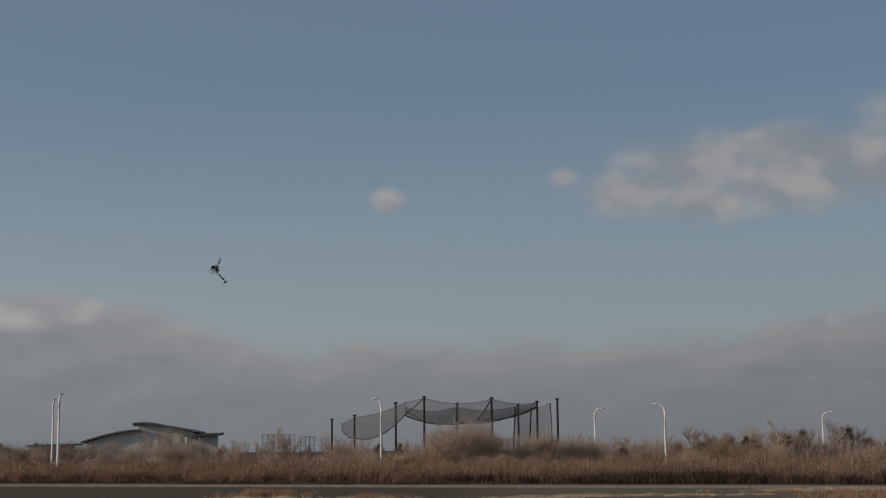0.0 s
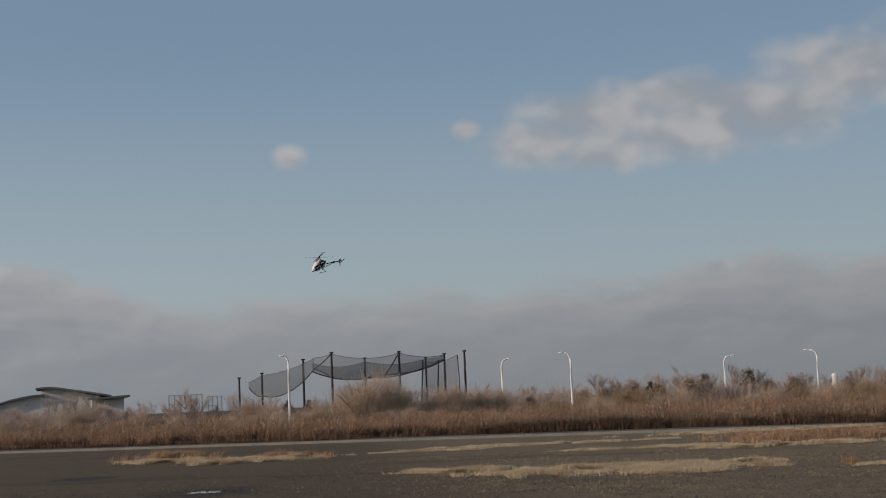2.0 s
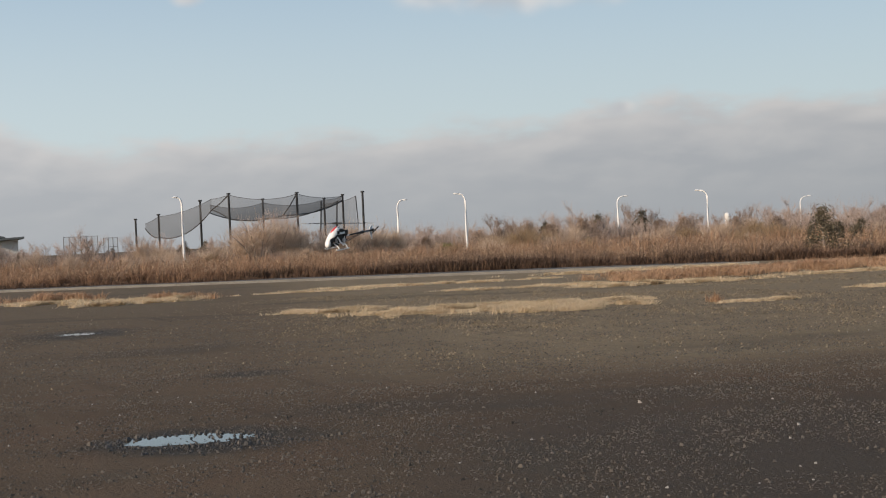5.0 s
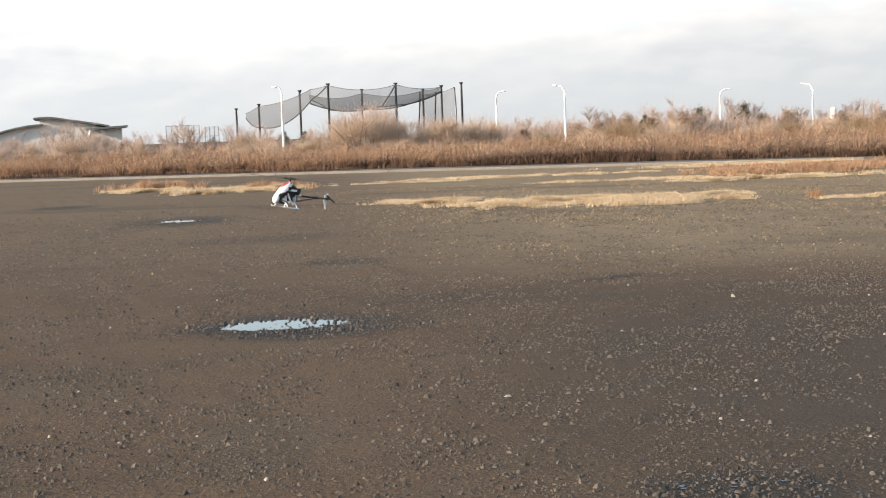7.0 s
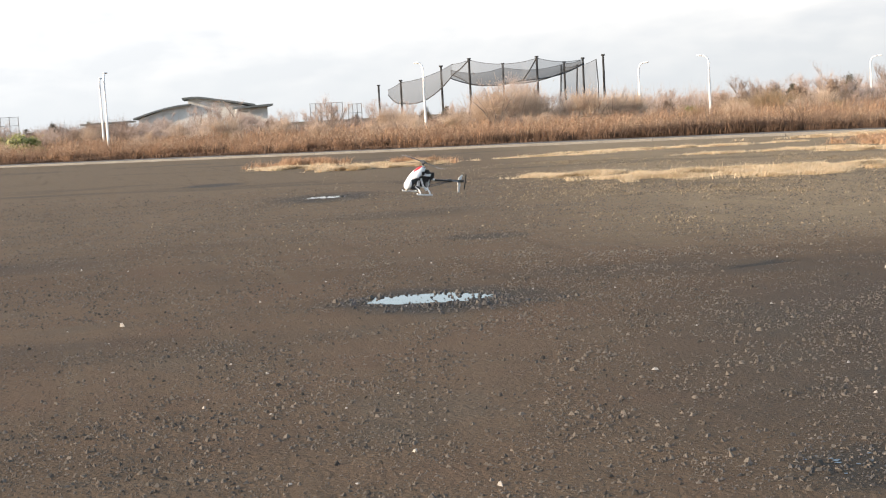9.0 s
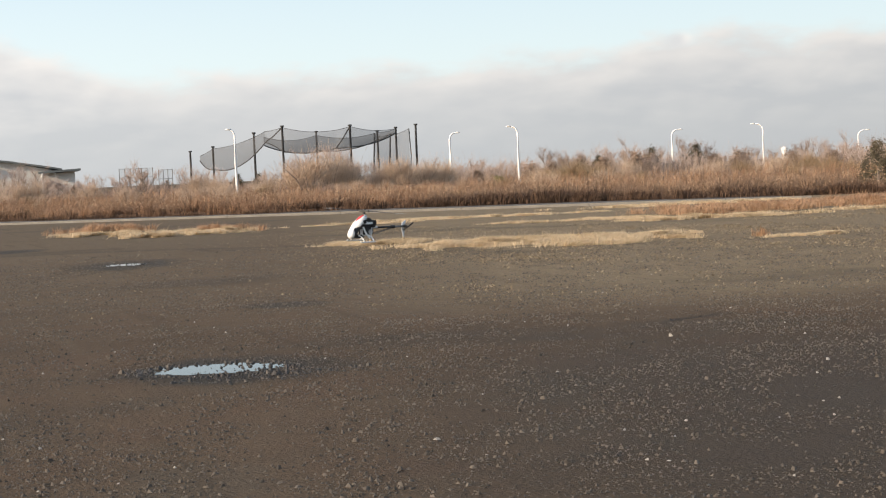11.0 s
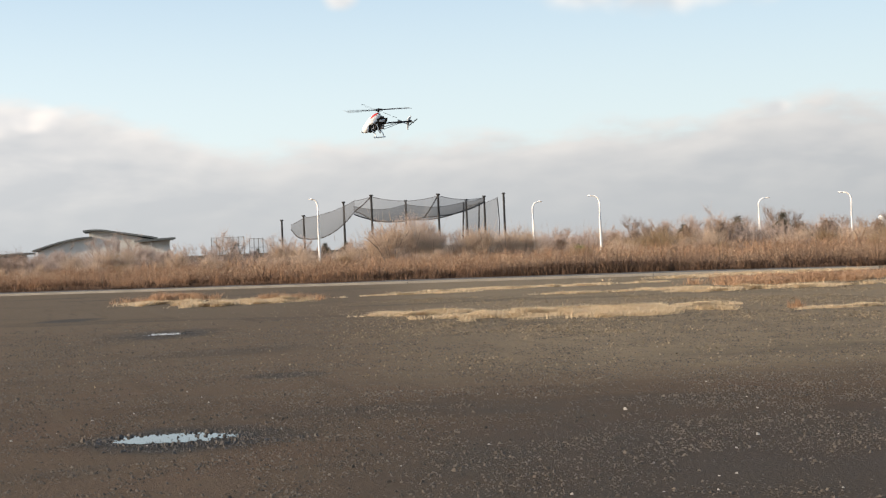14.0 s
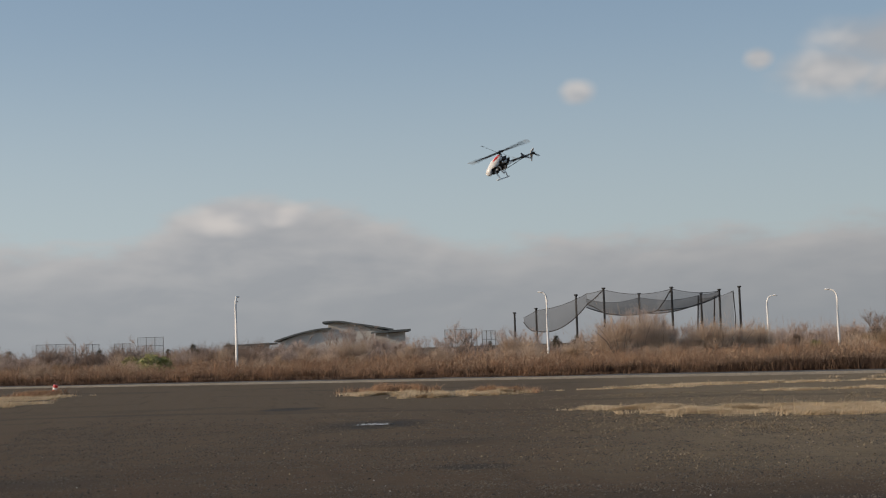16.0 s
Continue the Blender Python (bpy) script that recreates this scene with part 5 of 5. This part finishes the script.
    tube(bm, ((-0.10, 0.02, -0.16), (-0.15, 0.02, -0.158)), 0.010, 8)
    part("tail_servo", bm, WHITE_PLASTIC, heli)
    bm = bmesh.new()
    tube(bm, ((0, 0, -0.20), (0, 0, 0.012)), 0.005, 8)
    part("mast", bm, ALLOY, heli)
    bm = bmesh.new()
    tube(bm, ((-0.09, 0, -0.165), (-0.54, 0, -0.165)), 0.0095, 12)
    part("tail_boom", bm, CARBON, heli, smooth=True)
    for s in (-1, 1):
        bm = bmesh.new()
        tube(bm, ((-0.10, s * 0.028, -0.225), (-0.36, s * 0.010, -0.172)), 0.0035, 6)
        part("boom_brace", bm, CARBON, heli)
    bm = bmesh.new()
    tube(bm, ((-0.345, 0, -0.165), (-0.385, 0, -0.165)), 0.018, 10)
    part("boom_clamp", bm, CARBON, heli)

    def fin(points, name, thick, axis, label=""):
        bm = bmesh.new()
        put = (lambda a, b, s: (a, s, b)) if axis == "y" else (lambda a, b, s: (a, b, s))
        f = [bm.verts.new(put(a, b, -thick)) for a, b in points]
        g = [bm.verts.new(put(a, b, thick)) for a, b in points]
        bm.faces.new(f)
        bm.faces.new(g[::-1])
        n = len(points)
        for k in range(n):
            bm.faces.new((f[k], g[k], g[(k + 1) % n], f[(k + 1) % n]))
        bmesh.ops.recalc_face_normals(bm, faces=bm.faces)
        ob = part(name, bm, WHITE_PLASTIC if "fin" in name else CARBON, heli, label)
        return ob
    v = fin(((-0.502, -0.135), (-0.496, -0.185), (-0.518, -0.272), (-0.532, -0.277), (-0.535, -0.175), (-0.550, -0.112), (-0.540, -0.108)), "tail_fin", 0.003, "y", "pale upright tail fin")
    v.location = (0, -0.02, 0)
    h = fin(((-0.36, -0.012), (-0.40, -0.085), (-0.42, -0.085), (-0.41, 0.0), (-0.42, 0.085), (-0.40, 0.085), (-0.36, 0.012)), "stabiliser", 0.002, "z")
    h.location = (0, 0, -0.165)
    bm = bmesh.new()
    box(bm, (0.036, 0.028, 0.028), (-0.53, 0.0, -0.165), bevel=0.005)
    tube(bm, ((-0.53, 0, -0.165), (-0.53, 0.045, -0.165)), 0.006, 8)
    part("tail_gearbox", bm, CARBON, heli)
    for x in (0.075, -0.045):
        bm = bmesh.new()
        tube(bm, [(x, 0.105 * math.sin(w), -0.232 - 0.058 * (1 - math.cos(w)) / (1 - math.cos(1.35))) for w in np.linspace(-1.35, 1.35, 11)], 0.007, 8)
        part("skid_strut", bm, WHITE_PLASTIC, heli, "white landing strut", smooth=True)
    for s in (-1, 1):
        bm = bmesh.new()
        tube(bm, ((0.122, s * 0.104, -0.282), (0.10, s * 0.104, -0.291), (-0.055, s * 0.104, -0.292), (-0.07, s * 0.104, -0.290)), 0.0065, 8)
        part("skid", bm, WHITE_PLASTIC, heli, "white skid", smooth=True)

    rotor = new("main_rotor")
    rotor.parent = heli
    bm = bmesh.new()
    tube(bm, ((0, 0, -0.03), (0, 0, 0.016)), 0.013, 12)
    box(bm, (0.12, 0.022, 0.020), (0, 0, 0), bevel=0.003)
    tube(bm, ((0, 0, -0.055), (0, 0, -0.045)), 0.028, 14)
    part("rotor_head", bm, CARBON, rotor)
    for s in (-1, 1):
        bm = bmesh.new()
        prof = ((-0.020, 0.0), (-0.010, 0.0032), (0.006, 0.0034), (0.020, 0.0), (0.006, -0.0014), (-0.010, -0.0014))
        loops = [[bm.verts.new((s * r, c * y, z)) for y, z in prof] for r, c in ((0.055, 0.8), (0.09, 1.0), (0.30, 1.0), (0.40, 1.0))]
        for a, b in zip(loops, loops[1:]):
            for k in range(6):
                bm.faces.new((a[k], a[(k + 1) % 6], b[(k + 1) % 6], b[k]))
        bm.faces.new(loops[0])
        bm.faces.new(loops[-1][::-1])
        bmesh.ops.recalc_face_normals(bm, faces=bm.faces)
        part("rotor_blade", bm, BLADE, rotor)
        bm = bmesh.new()
        loops = [[bm.verts.new((s * r, c * y, z)) for y, z in prof] for r, c in ((0.40, 1.0), (0.475, 1.0), (0.485, 0.7))]
        for a, b in zip(loops, loops[1:]):
            for k in range(6):
                bm.faces.new((a[k], a[(k + 1) % 6], b[(k + 1) % 6], b[k]))
        bm.faces.new(loops[0])
        bm.faces.new(loops[-1][::-1])
        bmesh.ops.recalc_face_normals(bm, faces=bm.faces)
        part("blade_tip", bm, BLADE_TIP, rotor, "pale blade tip")
        bm = bmesh.new()
        tube(bm, ((s * 0.012, -s * 0.02, -0.012), (s * 0.02, -s * 0.26, -0.012)), 0.0018, 5)
        box(bm, (0.016, 0.034, 0.003), (s * 0.02, -s * 0.265, -0.012), bevel=0.001)
        part("flybar_paddle", bm, CARBON, rotor)

    tail = new("tail_rotor")
    tail.parent = heli
    bm = bmesh.new()
    tube(bm, ((0, -0.006, 0), (0, 0.008, 0)), 0.009, 10)
    part("tail_hub", bm, CARBON, tail)
    for s in (-1, 1):
        bm = bmesh.new()
        box(bm, (0.015, 0.0025, 0.060), (0, 0, s * 0.042), bevel=0.001)
        part("tail_blade", bm, BLADE, tail)
    for ob in heli.children_recursive:
        if ob.data:
            ob.data.transform(Matrix.Scale(SIZE, 4))
        ob.location *= SIZE
    return heli, rotor, tail


make_gravel()
make_stones()
make_grasses()
make_reeds()
make_trees()
make_thickets()
make_lamps()
make_net()
make_hall()
make_far_things()
HELI, ROTOR, TAIL = make_helicopter()


def motions():
    walk(HELI, [(t, pose(x, y, z, rx, ry, rz)) for t, x, y, z, rx, ry, rz, spin in FLIGHT])
    # the rotor turns on, about eighty degrees a frame, through the blade's bearing at each row
    rows, turn = [], FLIGHT[0][7]
    for a, b in zip(FLIGHT, FLIGHT[1:]):
        n = frame(b[0]) - frame(a[0])
        want = turn + 80.0 * n
        goal = b[7] + 180.0 * round((want - b[7]) / 180.0)
        for k in range(n):
            rows.append((a[0] + k / FPS, pose(0, 0, 0, 0, 0, turn + (goal - turn) * k / n)))
        turn = goal
    rows.append((16.0, pose(0, 0, 0, 0, 0, turn)))
    walk(ROTOR, rows)
    walk(TAIL, [(k / FPS, pose(-0.53 * SIZE, 0.045 * SIZE, -0.165 * SIZE, 0, 80.0 * k, 0)) for k in range(481)])


motions()
